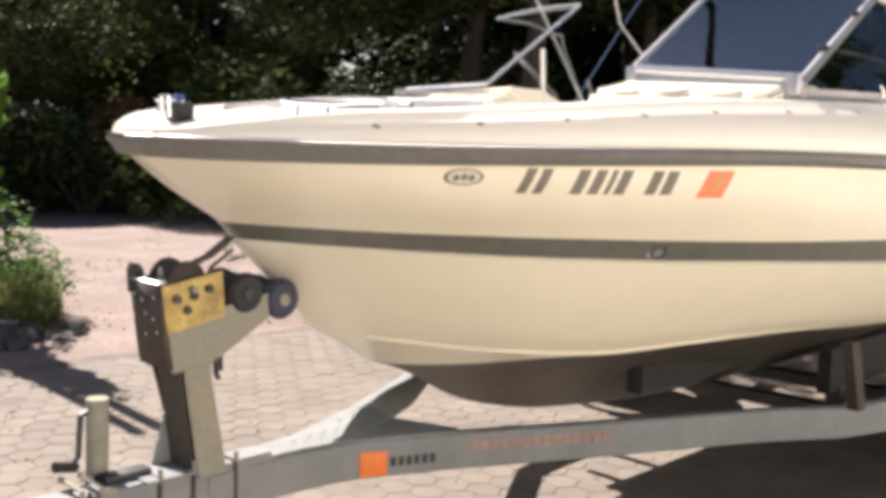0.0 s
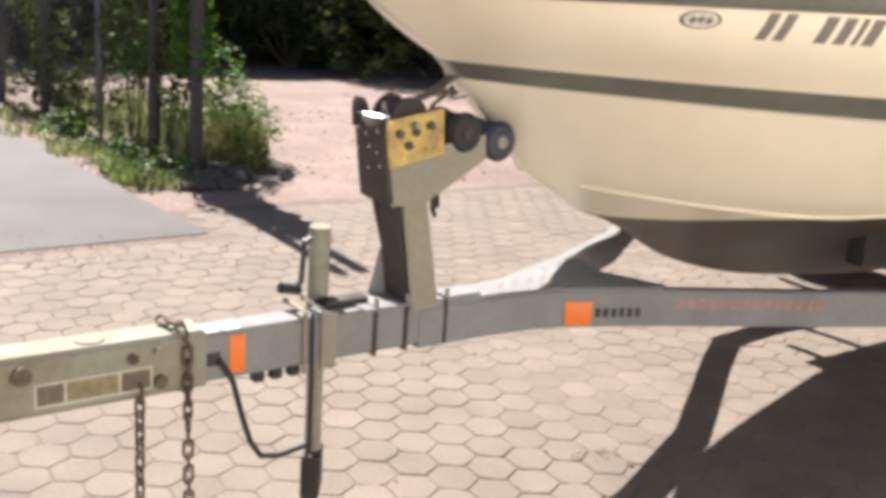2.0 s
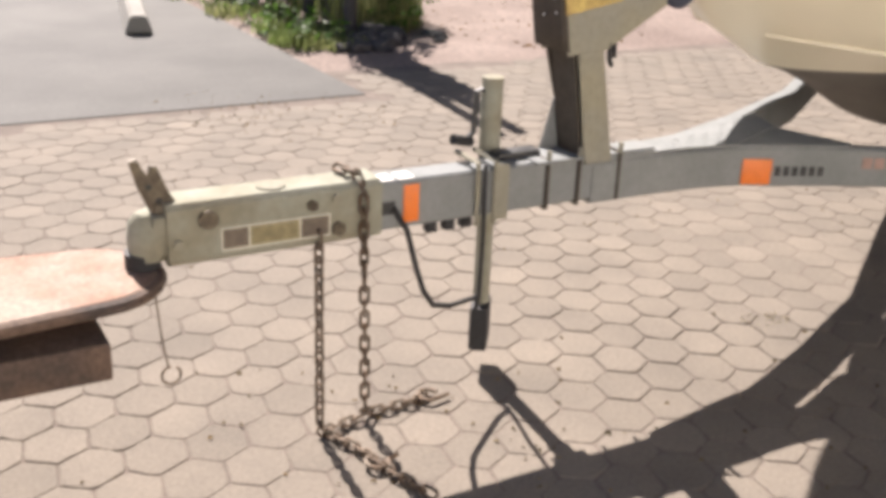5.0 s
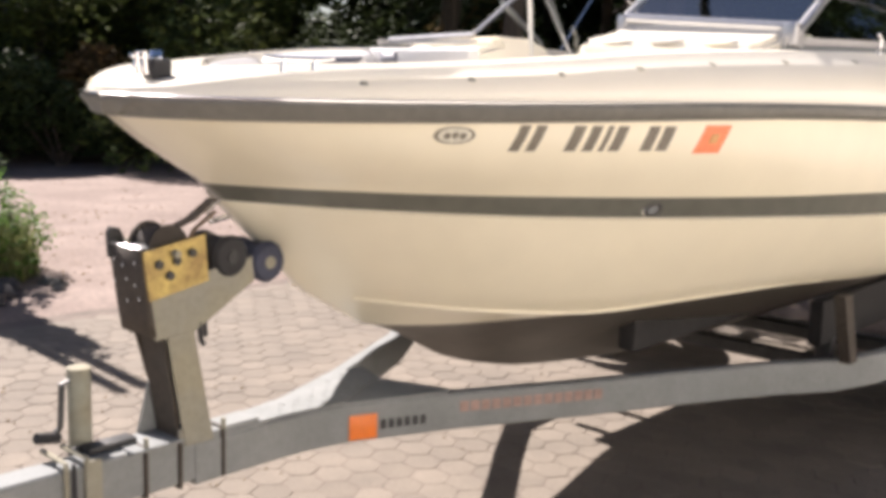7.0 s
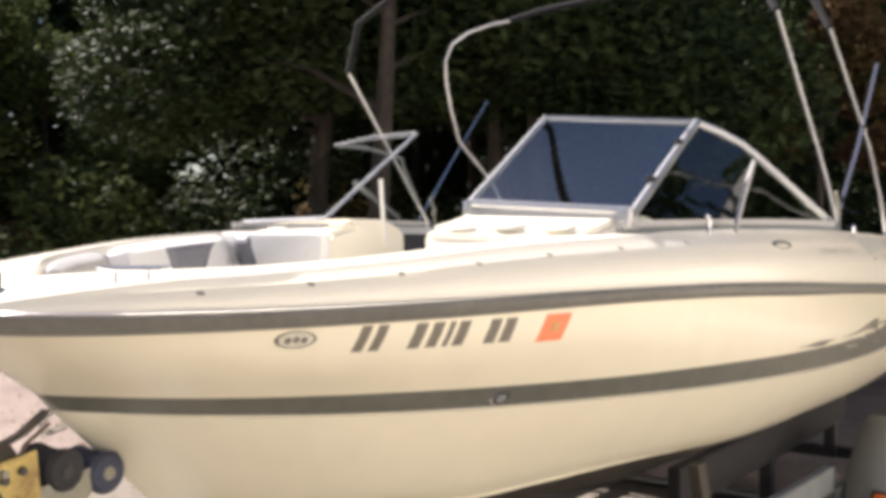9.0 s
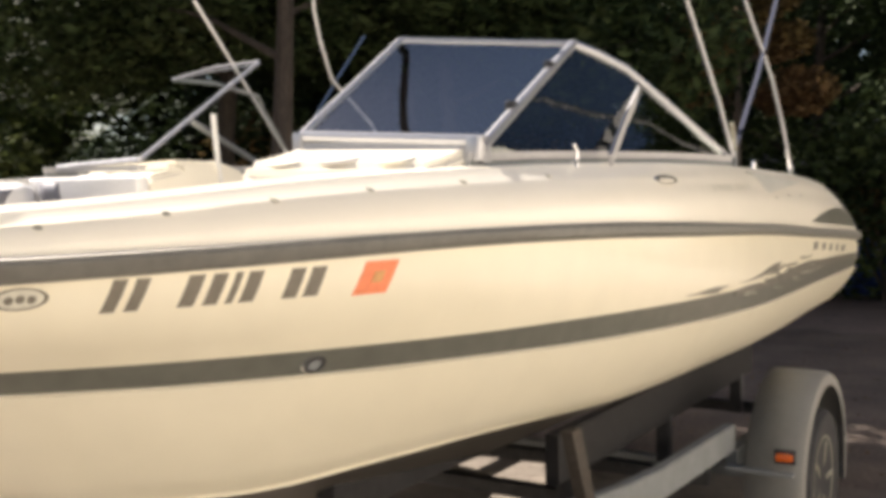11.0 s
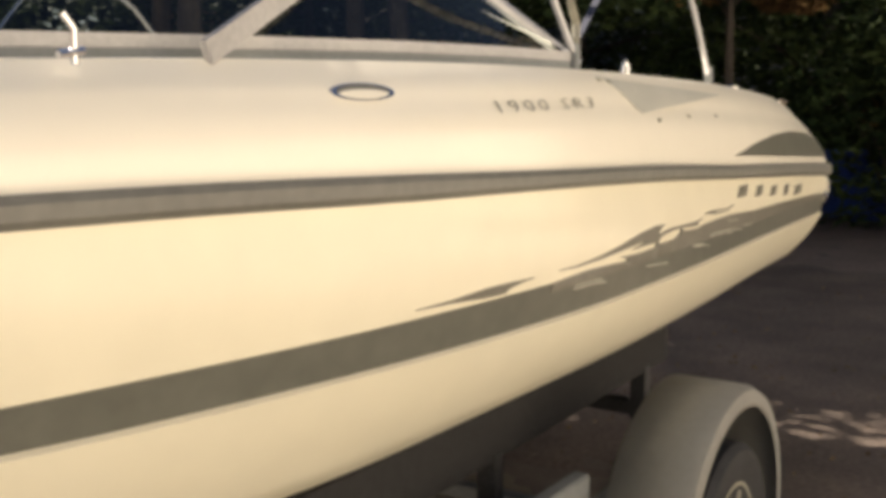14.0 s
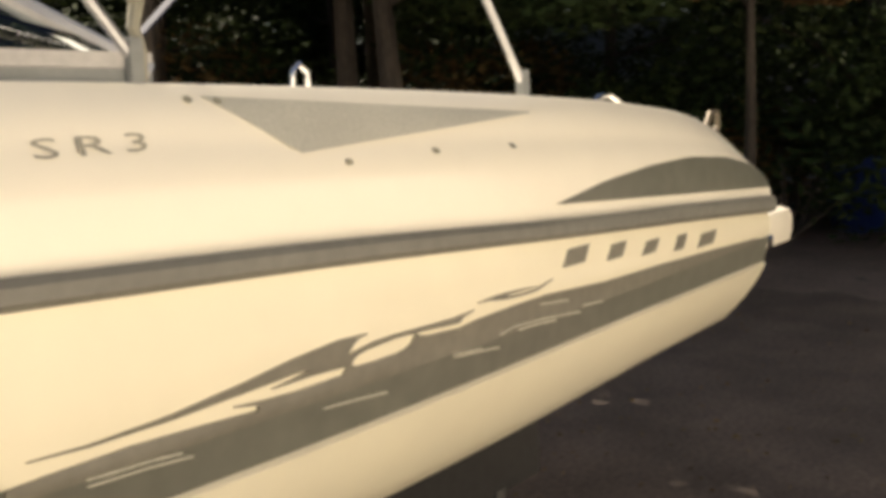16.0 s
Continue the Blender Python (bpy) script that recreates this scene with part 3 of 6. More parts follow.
def writing(text, size, x0, z0, x1, mat, proud=0.003, slope=0.0, name="lettering", lean=0.0):
    """Letters laid on the port side, reading from x0 to x1."""
    fc = bpy.data.curves.new(name, "FONT")
    fc.body, fc.size, fc.space_character = text, 1.0, 1.35
    fc.resolution_u = 2
    tmp = bpy.data.objects.new(name, fc)
    me = bpy.data.meshes.new_from_object(tmp)
    bpy.data.objects.remove(tmp)
    bm = bmesh.new()
    bm.from_mesh(me)
    bpy.data.meshes.remove(me)
    xs = [v.co.x for v in bm.verts]
    ys = [v.co.y for v in bm.verts]
    lo, hi, yl, yh = min(xs), max(xs), min(ys), max(ys)
    for v in bm.verts:
        f, g = (v.co.x - lo) / (hi - lo), (v.co.y - yl) / (yh - yl)
        v.co = on_side(x0 + (x1 - x0) * f + lean * g, z0 + slope * f + size * g, proud)
    bmesh.ops.recalc_face_normals(bm, faces=bm.faces)
    return bm


def letters(name, bm, mat, label):
    """Splits laid letters into one part a letter."""
    left, groups = set(bm.verts), []
    while left:
        todo, got = [left.pop()], set()
        while todo:
            v = todo.pop()
            got.add(v)
            for e in v.link_edges:
                w = e.other_vert(v)
                if w in left:
                    left.discard(w)
                    todo.append(w)
        groups.append(got)
    for got in sorted(groups, key=lambda g: min(v.co.x for v in g)):
        one, at = bmesh.new(), {}
        for v in got:
            at[v] = one.verts.new(v.co)
        for f in bm.faces:
            if f.verts[0] in got:
                one.faces.new([at[v] for v in f.verts])
        part(name, one, mat, boat, label, smooth=False)
    bm.free()


letters("model_letter", writing("1900 SR3", 0.0235, 2.918, 1.588, 3.345, GRAPHIC, 0.003, 0.003), LETTER, "small grey model letter")
# maker's mark as plain leaning bars
for x0, x1, z0, z1 in ((4.300, 4.420, 1.300, 1.334), (4.488, 4.590, 1.287, 1.319), (4.660, 4.760, 1.274, 1.304), (4.838, 4.925, 1.260, 1.295), (4.985, 5.120, 1.248, 1.281)):
    part("maker_bar", ribbon(slab_on_side(x0, x1 - 0.03, z0, z1, 0.03, 4), 0.002), GRAPHIC, boat, "dark bar of the maker's mark")


# flowing graphic above the stripe
def edge_graphic(name, tops, lows, proud=0.0035, mat=GRAPHIC, label="dark flowing graphic along the stripe"):
    """A flat shape on the side between an upper and a lower edge of (x, z)."""
    xs = sorted({p[0] for p in tops + lows} | set(np.linspace(tops[0][0], tops[-1][0], 24).tolist()))
    cols = []
    for x in xs:
        hi, lo = np.interp(x, *zip(*tops)), np.interp(x, *zip(*lows))
        cols.append((x, max(hi, lo + 0.0006), x, lo))
    return part(name, ribbon(cols, proud), mat, boat, label)


edge_graphic("graphic_tail", [(2.646, 1.247), (2.748, 1.2480), (2.80, 1.251), (2.852, 1.2540), (2.92, 1.2535), (3.026, 1.2505)], [(2.646, 1.246), (2.748, 1.2425), (2.852, 1.2345), (2.925, 1.2325), (2.927, 1.237), (2.94, 1.242), (2.98, 1.247), (3.026, 1.250)])
edge_graphic("graphic_flame", [(3.127, 1.2505), (3.205, 1.2492), (3.326, 1.2555), (3.439, 1.268), (3.542, 1.282), (3.637, 1.2895), (3.701, 1.287)], [(3.127, 1.2495), (3.205, 1.246), (3.326, 1.248), (3.44, 1.2535), (3.54, 1.2585), (3.573, 1.2575), (3.655, 1.2605), (3.667, 1.275), (3.68, 1.283), (3.701, 1.2862)])
edge_graphic("graphic_flame", [(3.498, 1.2475), (3.535, 1.2515), (3.577, 1.258), (3.66, 1.2625), (3.715, 1.270), (3.77, 1.2715), (3.876, 1.2685), (3.93, 1.268), (3.989, 1.2715)], [(3.498, 1.2465), (3.53, 1.2465), (3.58, 1.247), (3.645, 1.2445), (3.664, 1.2445), (3.668, 1.2515), (3.678, 1.257), (3.70, 1.261), (3.77, 1.2645), (3.85, 1.2615), (3.90, 1.258), (3.945, 1.2555), (3.955, 1.264), (3.989, 1.2708)], 0.0038)
edge_graphic("graphic_wave", [(3.10, 1.224), (3.154, 1.227), (3.262, 1.2305), (3.378, 1.227), (3.471, 1.2215), (3.473, 1.230), (3.546, 1.2315), (3.645, 1.2325), (3.655, 1.246), (3.664, 1.246), (3.668, 1.2425), (3.68, 1.239), (3.72, 1.2375), (3.775, 1.238), (3.80, 1.242), (3.812, 1.248), (3.818, 1.256), (3.822, 1.2635), (3.835, 1.256), (3.86, 1.2515), (3.948, 1.2465), (4.0, 1.2515), (4.12, 1.2555), (4.243, 1.2565), (4.484, 1.2430), (4.775, 1.2385), (5.10, 1.2285), (5.443, 1.2155)], [(3.10, 1.205), (5.443, 1.20)], 0.0033)
edge_graphic("graphic_spike", [(3.428, 1.2388), (3.48, 1.2345), (3.546, 1.2312)], [(3.428, 1.2380), (3.472, 1.2292), (3.546, 1.225)], 0.0036)
edge_graphic("graphic_wisp", [(4.001, 1.2818), (4.06, 1.2855), (4.12, 1.2845), (4.197, 1.2805)], [(4.001, 1.2810), (4.06, 1.2785), (4.09, 1.2775), (4.10, 1.2805), (4.197, 1.2798)])
edge_graphic("graphic_wisp", [(4.05, 1.2795), (4.09, 1.2785), (4.15, 1.2745), (4.20, 1.2755), (4.259, 1.285)], [(4.05, 1.2770), (4.09, 1.2725), (4.15, 1.2700), (4.20, 1.2712), (4.259, 1.2842)], 0.0038)


def highlight(*points):
    """A fine pale line on the stripe."""
    zs = [p[1] for p in points]
    edge_graphic("graphic_highlight", [(x, z + 0.0012) for x, z in points], [(x, z - 0.0012) for x, z in points], 0.0052, PALE, "fine pale line in the stripe")


for points in (((3.201, 1.206), (3.29, 1.2035), (3.34, 1.199)), ((3.204, 1.197), (3.288, 1.195), (3.359, 1.189)), ((3.606, 1.190), (3.66, 1.186), (3.754, 1.1775)), ((3.936, 1.197), (3.99, 1.192), (4.079, 1.183)), ((3.93, 1.203), (3.97, 1.198), (4.02, 1.194)), ((4.074, 1.209), (4.124, 1.215), (4.24, 1.209), (4.38, 1.195)), ((4.14, 1.205), (4.20, 1.2035), (4.28, 1.197)), ((4.389, 1.207), (4.476, 1.201)), ((4.217, 1.241), (4.322, 1.231))):
    highlight(*points)
# grey panels on the quarter
panel_cols = []
for x in sorted([3.47 + 0.82 * k / 14 for k in range(15)] + [3.61]):
    top = 1.659 - 0.045 * (x - 3.47) / 0.82
    low = np.interp(x, (3.47, 3.61, 4.29), (1.657, 1.572, 1.611))
    panel_cols.append((x, max(top, low + 0.001), x, low))
part("quarter_panel", ribbon(panel_cols, 0.004), NONSKID, boat, "grey textured panel")
fin_cols = []
for k in range(21):
    x = 4.30 + 1.285 * k / 20
    low = np.interp(x, (4.30, 5.585), (1.4285, 1.352))
    high = np.interp(x, (4.30, 4.52, 4.75, 5.0, 5.25, 5.45, 5.585), (1.4295, 1.458, 1.474, 1.479, 1.463, 1.432, 1.395))
    fin_cols.append((x, high, x, low))
part("quarter_vent", ribbon(fin_cols, 0.004), STRIPE, boat, "dark curved vent panel")
bm = bmesh.new()
tube(bm, [on_side(5.585 - 0.01 * k, 1.17 + 0.012 * k, 0.006) for k in range(4)], 0.008, 8)
part("stern_hook", bm, CHROME, boat)

part("stern_handle", tubed([(5.54, -0.97, 1.45), (5.62, -0.97, 1.485), (5.675, -0.97, 1.53), (5.67, -0.97, 1.575), (5.62, -0.97, 1.575), (5.575, -0.97, 1.52), (5.54, -0.97, 1.455)], 0.009, 8), BRONZE, boat, "tarnished looped stern handle")
# snap fasteners along the gunwale and quarter
for x in (0.33, 0.55, 0.77, 1.0, 1.25, 1.55, 1.9):
    z = deck_z(x) - 0.03
    part("snap", disc_on_side(x, z, 0.006, 0.005, 0.006, n=12), GALV_DIRTY, boat)
for x, z in ((3.703, 1.553), (3.93, 1.557), (4.18, 1.552), (3.44, 1.655), (3.49, 1.652)):
    part("snap", disc_on_side(x, z, 0.006, 0.005, 0.006, n=12), GALV_DIRTY, boat)


def cleat(at, long, m=None):
    """A horn cleat: two legs and a bar."""
    bm = bmesh.new()
    mm = Matrix.Translation(at) @ (m or Matrix())
    h = 0.028
    tube(bm, [mm @ Vector((x * long / 2, 0, z)) for x, z in ((-1, h + 0.004), (-0.6, h), (0.6, h), (1, h + 0.004))], [0.004, 0.007, 0.007, 0.004], 8)
    for x in (-0.22, 0.22):
        tube(bm, [mm @ Vector((x * long, 0, -0.008)), mm @ Vector((x * long, 0, h))], [0.010, 0.006], 8)
    return bm


part("bow_cleat", cleat((0.285, -0.335, deck_z(0.285) - 0.002), 0.165, Matrix.Rotation(radians(-42), 4, "Z")), CHROME, boat, "polished steel horn cleat")
part("bow_cleat", cleat((0.285, 0.335, deck_z(0.285) - 0.002), 0.165, Matrix.Rotation(radians(42), 4, "Z")), CHROME, boat, "polished steel horn cleat")
for y in (-1.0, 1.0):
    bm = bmesh.new()
    tube(bm, [(4.80, y, 1.612), (4.84, y, 1.636), (4.9, y, 1.642), (4.95, y, 1.625), (4.955, y, 1.605)], 0.007, 8)
    part("stern_cleat", bm, CHROME, boat)
# bow light
light = part("bow_light", boxed((0.095, -0.027, 1.535), (0.15, 0.027, 1.588), 0.012), BLACK_RUBBER, boat, "small black bow light housing")
bm = bmesh.new()
lathe(bm, [(0.001, 0.022), (0.014, 0.02), (0.02, 0.009), (0.021, 0.0)], Matrix.Translation((0.120, 0, 1.586)), 14)
part("lens", bm, BULB, light)
bm = bmesh.new()
tube(bm, [(0.085, -0.012, 1.548), (0.08, -0.012, 1.60), (0.075, 0.012, 1.60), (0.08, 0.012, 1.548)], 0.006, 8)
part("bow_ring", bm, CHROME, boat)
# bow eye under the stem
bm = bmesh.new()
tube(bm, [(0.30, 0, 1.23), (0.262, 0, 1.205), (0.275, 0, 1.175), (0.335, 0, 1.185)], 0.008, 8)
part("bow_eye", bm, CHROME, boat)


# consoles, cushions
def console(side):
    bm = bmesh.new()
    shape = [(1.46, 1.35), (1.45, 1.66), (1.475, 1.695), (1.60, 1.715), (1.72, 1.745), (1.95, 1.742), (2.08, 1.70), (2.1, 1.35)]
    if side > 0:
        shape = [(x + 0.22 if x < 1.65 else x + 0.08, z - 0.022) for x, z in shape]
    lo, hi = (-0.84, -0.30) if side < 0 else (0.30, 0.84)
    prism(bm, shape, lo, hi, "y")
    for v in bm.verts:
        if abs(v.co.y) > 0.6:
            v.co.x += 0.10
            v.co.z -= 0.012
    bmesh.ops.bevel(bm, geom=list(bm.edges), offset=0.02, segments=2, affect="EDGES")
    return bm


for side in (-1, 1):
    c = part("console", console(side), DECK, boat, "white moulded console")
    for k in range(3):
        y = side * (0.40 + 0.16 * k)
        bm = bmesh.new()
        lathe(bm, [(0.052, 0.0), (0.055, 0.006), (0.045, 0.008), (0.03, 0.002), (0.001, 0.002)], Matrix.Translation((1.535 + 0.03 * k + (0.22 if side > 0 else 0), y, 1.692 if side < 0 else 1.670)) @ Matrix.Rotation(radians(-9), 4, "Y"), 20)
        part("cup_recess", bm, VINYL_GREY if k == 1 else WHITE_PLASTIC, c)
def cushion_face(x, f, lift=0.0):
    """A point on the starboard backrest's inner face: f from 0 at its top to 1 at the seat."""
    w, zt = inner(x, 0.15), deck_z(x) - 0.012
    return Vector((x, w - 0.072 - 0.05 * f - lift, zt - 0.014 - 0.17 * f))


for side in (-1, 1):
    for x0, x1, mat, lab in ((0.50, 0.90, VINYL_GREY, "pale grey vinyl bow cushion"), (0.91, 1.60, VINYL_WHITE, "white vinyl bow cushion")):
        rows = []
        for x in np.linspace(x0, x1 if side > 0 else min(x1, 1.40), 13):
            edge = min(1.0, (min(x - x0, x1 - x) / 0.05) * 0.6 + 0.4)
            w, zt = inner(x, 0.15), deck_z(x) - 0.012 - 0.022 * (1 - edge)
            t = 0.072 * edge
            rows.append([Vector((x, side * (w - 0.02), zt - 0.18)), Vector((x, side * (w + 0.012), zt - 0.02)), Vector((x, side * (w - 0.012), zt + 0.006 * edge)), Vector((x, side * (w - 0.6 * t), zt + 0.002)), Vector((x, side * (w - t), zt - 0.014)), Vector((x, side * (w - t - 0.05), zt - 0.184))])
        bm = bmesh.new()
        grid_mesh(bm, rows)
        bm.faces.new([bm.verts.new(p) for p in rows[0]]), bm.faces.new([bm.verts.new(p) for p in rows[-1]])
        bmesh.ops.remove_doubles(bm, verts=bm.verts, dist=1e-5)
        bmesh.ops.recalc_face_normals(bm, faces=bm.faces)
        pad = part("bow_cushion", bm, mat, boat, lab)
        if side > 0 and mat is VINYL_WHITE:
            bm = bmesh.new()
            grid_mesh(bm, [[cushion_face(1.17 + 0.015 * math.sin(3 * f) + g * (0.30 - 0.16 * f ** 0.7), f * 0.96, 0.003) for f in np.linspace(0, 1, 9)] for g in np.linspace(0, 1, 6)])
            inset = part("inset_panel", bm, VINYL_SLATE, pad, "slate grey vinyl inset")
            inset.modifiers.new("thick", "SOLIDIFY").thickness = 0.003
# backrest on the front of the far console
rest = part("bow_backrest", boxed((1.61, 0.27, 1.36), (1.668, 0.84, 1.668), 0.02), VINYL_WHITE, boat, "white vinyl bow backrest")
bm = bmesh.new()
grid_mesh(bm, [[Vector((1.6065, 0.74 - 0.20 * f ** 1.6 - 0.10 * g, 1.652 - 0.28 * f)) for f in np.linspace(0, 1, 9)] for g in np.linspace(0, 1, 4)])
inset = part("inset_panel", bm, VINYL_SLATE, rest, "slate grey vinyl inset")
inset.modifiers.new("thick", "SOLIDIFY").thickness = 0.003
# helm post and lever seen through the walk-through
part("helm_post", tubed([(2.02, 0.30, 1.62), (1.98, 0.29, 1.88)], 0.009, 8), WHITE_PLASTIC, boat)
bm = bmesh.new()
lathe(bm, [(0.17, -0.012), (0.185, 0.0), (0.17, 0.012), (0.155, 0.0), (0.17, -0.012)], Matrix.Translation((2.28, 0.62, 1.50)) @ Matrix.Rotation(radians(-62), 4, "Y"), 24)
wheel_helm = part("steering_wheel", bm, BLACK_RUBBER, boat, "black steering wheel")
part("steering_column", tubed([(2.08, 0.62, 1.40), (2.28, 0.62, 1.50)], 0.03, 10), BLACK_RUBBER, wheel_helm)


# windscreen
def frame_bar(a, b, wide=0.026, thick=0.018):
    bm = bmesh.new()
    tube(bm, [a, b], 0.014, 8)
    return bm


def pane(points):
    """A sheet of glass, gently twisted between its four corner points."""
    bm = bmesh.new()
    a, b, c, d = [Vector(p) for p in points]
    grid_mesh(bm, [[a.lerp(b, i / 10).lerp(d.lerp(c, i / 10), j / 10) for i in range(11)] for j in range(11)])
    return bm


for side in (-1, 1):
    bl, br, tl, tr = [Vector((x, side * y, z)) for x, y, z in (((1.705, 0.315, 1.772), (1.797, 0.872, 1.742), (2.282, 0.285, 2.114), (2.672, 0.745, 2.106)) if side < 0 else ((1.66, 0.30, 1.722), (1.76, 0.83, 1.709), (2.23, 0.30, 2.079), (2.305, 0.81, 2.058)))]
    ws = part("windscreen_front", tubed([bl, br], 0.017 if side < 0 else 0.008, 8), ALU, boat, "aluminium-framed front windscreen panel")
    for a, b, r in [(bl, tl, 0.012 if side < 0 else 0.008), (tl, tr, 0.011), (tr, br + Vector((-0.03, side * 0.01, -0.02)), 0.016)][:3 if side < 0 else 1]:
        part("frame_bar", tubed([a, b], r, 8), ALU, ws)
    if side > 0:
        for dz, r in ((0.005, 0.0035), (-0.008, 0.003)):
            part("frame_bar", tubed([tl + Vector((0, 0, dz)), tl.lerp(tr, 0.5) + Vector((0, 0, 0.010 + dz)), tr + Vector((0, 0, dz * 0.3))], r, 8), ALU, ws)
    bm = bmesh.new()
    for p in (bl, br) if side < 0 else ():
        box(bm, p + Vector((-0.02, -0.015, -0.06)), p + Vector((0.02, 0.015, 0.01)), None, 0.004)
    part("sill", prism(bm, [(bl.x - 0.012, bl.y), (br.x - 0.012, br.y), (br.x + 0.02, br.y), (bl.x + 0.02, bl.y)], 1.70 if side < 0 else 1.690, 1.752 if side < 0 else 1.703, "z"), ALU, ws)
    if side < 0:
        part("frame_foot", boxed(br + Vector((-0.055, -0.018, -0.055)), br + Vector((-0.005, 0.022, 0.012)), 0.005), ALU, ws)
    for f in (0.3, 0.72) if side < 0 else ():
        p = tr.lerp(br, f)
        part("hinge", boxed(p + Vector((-0.03, -0.012, -0.02)), p + Vector((0.012, 0.012, 0.022)), 0.005), BLACK_RUBBER, ws)
    p = part("pane", pane([bl.lerp(tr, 0.012), br.lerp(tl, 0.012), tr.lerp(bl, 0.012), tl.lerp(br, 0.012)]), GLASS if side < 0 else CLEAR_GLASS, ws)
    p.visible_shadow = False
    # side panel with its curved top rail
    arc = [Vector((x, side * y, z)) for x, y, z in ((tr.x, abs(tr.y), tr.z), (2.76, 0.80, 2.075) if side < 0 else (2.55, 0.82, 2.06), (2.86, 0.86, 2.03), (2.948, 0.905, 1.973), (3.10, 0.965, 1.883), (3.26, 1.03, 1.785), (3.416, 1.091, 1.692))]
    foot = [Vector((x, side * (deck_y(x) - d), deck_z(x) + 0.004)) for x, d in ((1.73, 0.10), (2.0, 0.11), (2.4, 0.10), (2.8, 0.075), (3.1, 0.05), (3.416, 0.03))]
    wsd = part("windscreen_side", tubed(arc, 0.015 if side < 0 else 0.008, 8), ALU if side < 0 else GALV, boat, "curved aluminium-framed side window")
    bm = bmesh.new()
    strap(bm, [p + Vector((0, 0, 0.006)) for p in foot], 0.014, 0.018)
    part("lower_rail", bm, GALV, wsd)
    bm = bmesh.new()
    strap(bm, [p + Vector((0, 0, 0.026)) for p in foot], 0.018, 0.021)
    part("glass_channel", bm, VINYL_GREY, wsd, "pale grey channel along the glass")
    if side < 0:
        part("pillar", tube(bmesh.new(), [Vector((2.27, side * 1.045, 1.690)), Vector((2.60, side * 0.963, 1.828)), Vector((2.948, side * 0.885, 1.968))], 0.012, 4, True, (0.019, 0.006)), VINYL_GREY, wsd)
    else:
        part("pillar", tubed([Vector((2.143, 0.557, 1.877)), Vector((2.898, 0.909, 1.738))], 0.013, 8), GALV, wsd)
    low = [foot[0] + Vector((0.03, 0, 0.04))] + [p + Vector((0, 0, 0.034)) for p in foot[1:]]
    top = [br.lerp(tr, 0.02), br.lerp(tr, 0.62), arc[0], arc[2], arc[4], arc[6]]
    bm = bmesh.new()
    grid_mesh(bm, [low, [a.lerp(b, 0.5) for a, b in zip(low, top)], top])
    g = part("pane", bm, SIDE_GLASS if side < 0 else CLEAR_GLASS, wsd)
    g.visible_shadow = False
# small stay at the side
bm = bmesh.new()
tube(bm, [(2.045, -1.036, 1.67), (2.047, -1.036, 1.715), (2.035, -1.03, 1.735)], 0.005, 8)
tube(bm, [(2.02, -1.036, 1.682), (2.06, -1.036, 1.688)], 0.006, 8)
part("side_stay", bm, CHROME, boat)

# bimini frame: bare tube up to the dark canvas sleeves
def bow(port, sleeve, starboard):
    fr = part("bimini_bow", tubed(port, 0.008, 8), ALU, boat, "bare aluminium bimini bow")
    part("far_leg", tubed(starboard, 0.008, 8), ALU, fr)
    part("sleeve", tubed([port[-1]] + sleeve + [starboard[-1]], 0.016, 8), CANVAS, fr, "rolled dark navy canvas sleeve")
    for foot in (port[0], starboard[0]):
        x, y, z = foot
        part("deck_hinge", boxed((x - 0.011, y - 0.011, z - 0.04), (x + 0.011, y + 0.011, z + 0.028), 0.004), GALV, fr)


bow([(3.385, -1.10, 1.71), (3.21, -1.09, 1.93), (2.62, -1.07, 2.50)], [(2.76, -0.92, 2.74), (2.66, -0.6, 2.84), (2.6, 0.0, 2.88), (2.6, 0.6, 2.82), (2.6, 0.92, 2.66)], [(3.32, 1.02, 1.70), (2.9, 1.0, 2.133), (2.622, 1.0, 2.436)])
bow([(4.355, -1.09, 1.67), (4.21, -1.09, 1.86), (4.03, -1.08, 2.08), (3.42, -1.05, 2.56)], [(3.52, -0.94, 2.74), (3.55, -0.7, 2.83), (3.58, 0.0, 2.87), (3.61, 0.5, 2.845)], [(4.17, 1.02, 1.72), (3.917, 1.0, 1.959), (3.579, 1.0, 2.168), (3.49, 1.0, 2.35), (3.445, 1.0, 2.50), (3.43, 0.99, 2.60), (3.42, 0.94, 2.68), (3.45, 0.86, 2.74), (3.53, 0.75, 2.79), (3.60, 0.68, 2.812)])
for y in (-1.10, 1.04):
    part("hinge_jaw", tubed([(3.40, y, 1.675), (3.402, y, 1.72), (3.386, y - 0.004, 1.75), (3.40, y + 0.003, 1.785), (3.372, y, 1.815), (3.355, y, 1.845)], [0.005, 0.006, 0.009, 0.011, 0.010, 0.008], 8), GALV_DIRTY, boat, "tarnished twisted hinge jaw")
bm = bmesh.new()
strap(bm, ((3.40, -1.095, 1.74), (3.79, -1.085, 2.07), (4.30, -1.05, 2.52)), 0.018, 0.003)
part("bimini_strap", bm, WEBBING, boat, "blue webbing strap")
part("bimini_strut", tubed([(3.22, 1.02, 1.72), (3.64, 1.0, 2.19), (3.87, 1.0, 2.42)], 0.005, 8), CHROME, boat, "thin polished bimini strut")
for y in (-1.09, 1.09):
    for x in (3.37, 3.685):
        tmp = bmesh.new()
        tube(tmp, [(x, y, 1.655), (x + 0.004, y, 1.694), (x + 0.02, y, 1.706), (x + 0.036, y, 1.694), (x + 0.04, y, 1.655)], 0.0045, 8)
        part("eye_strap", tmp, CHROME, boat)


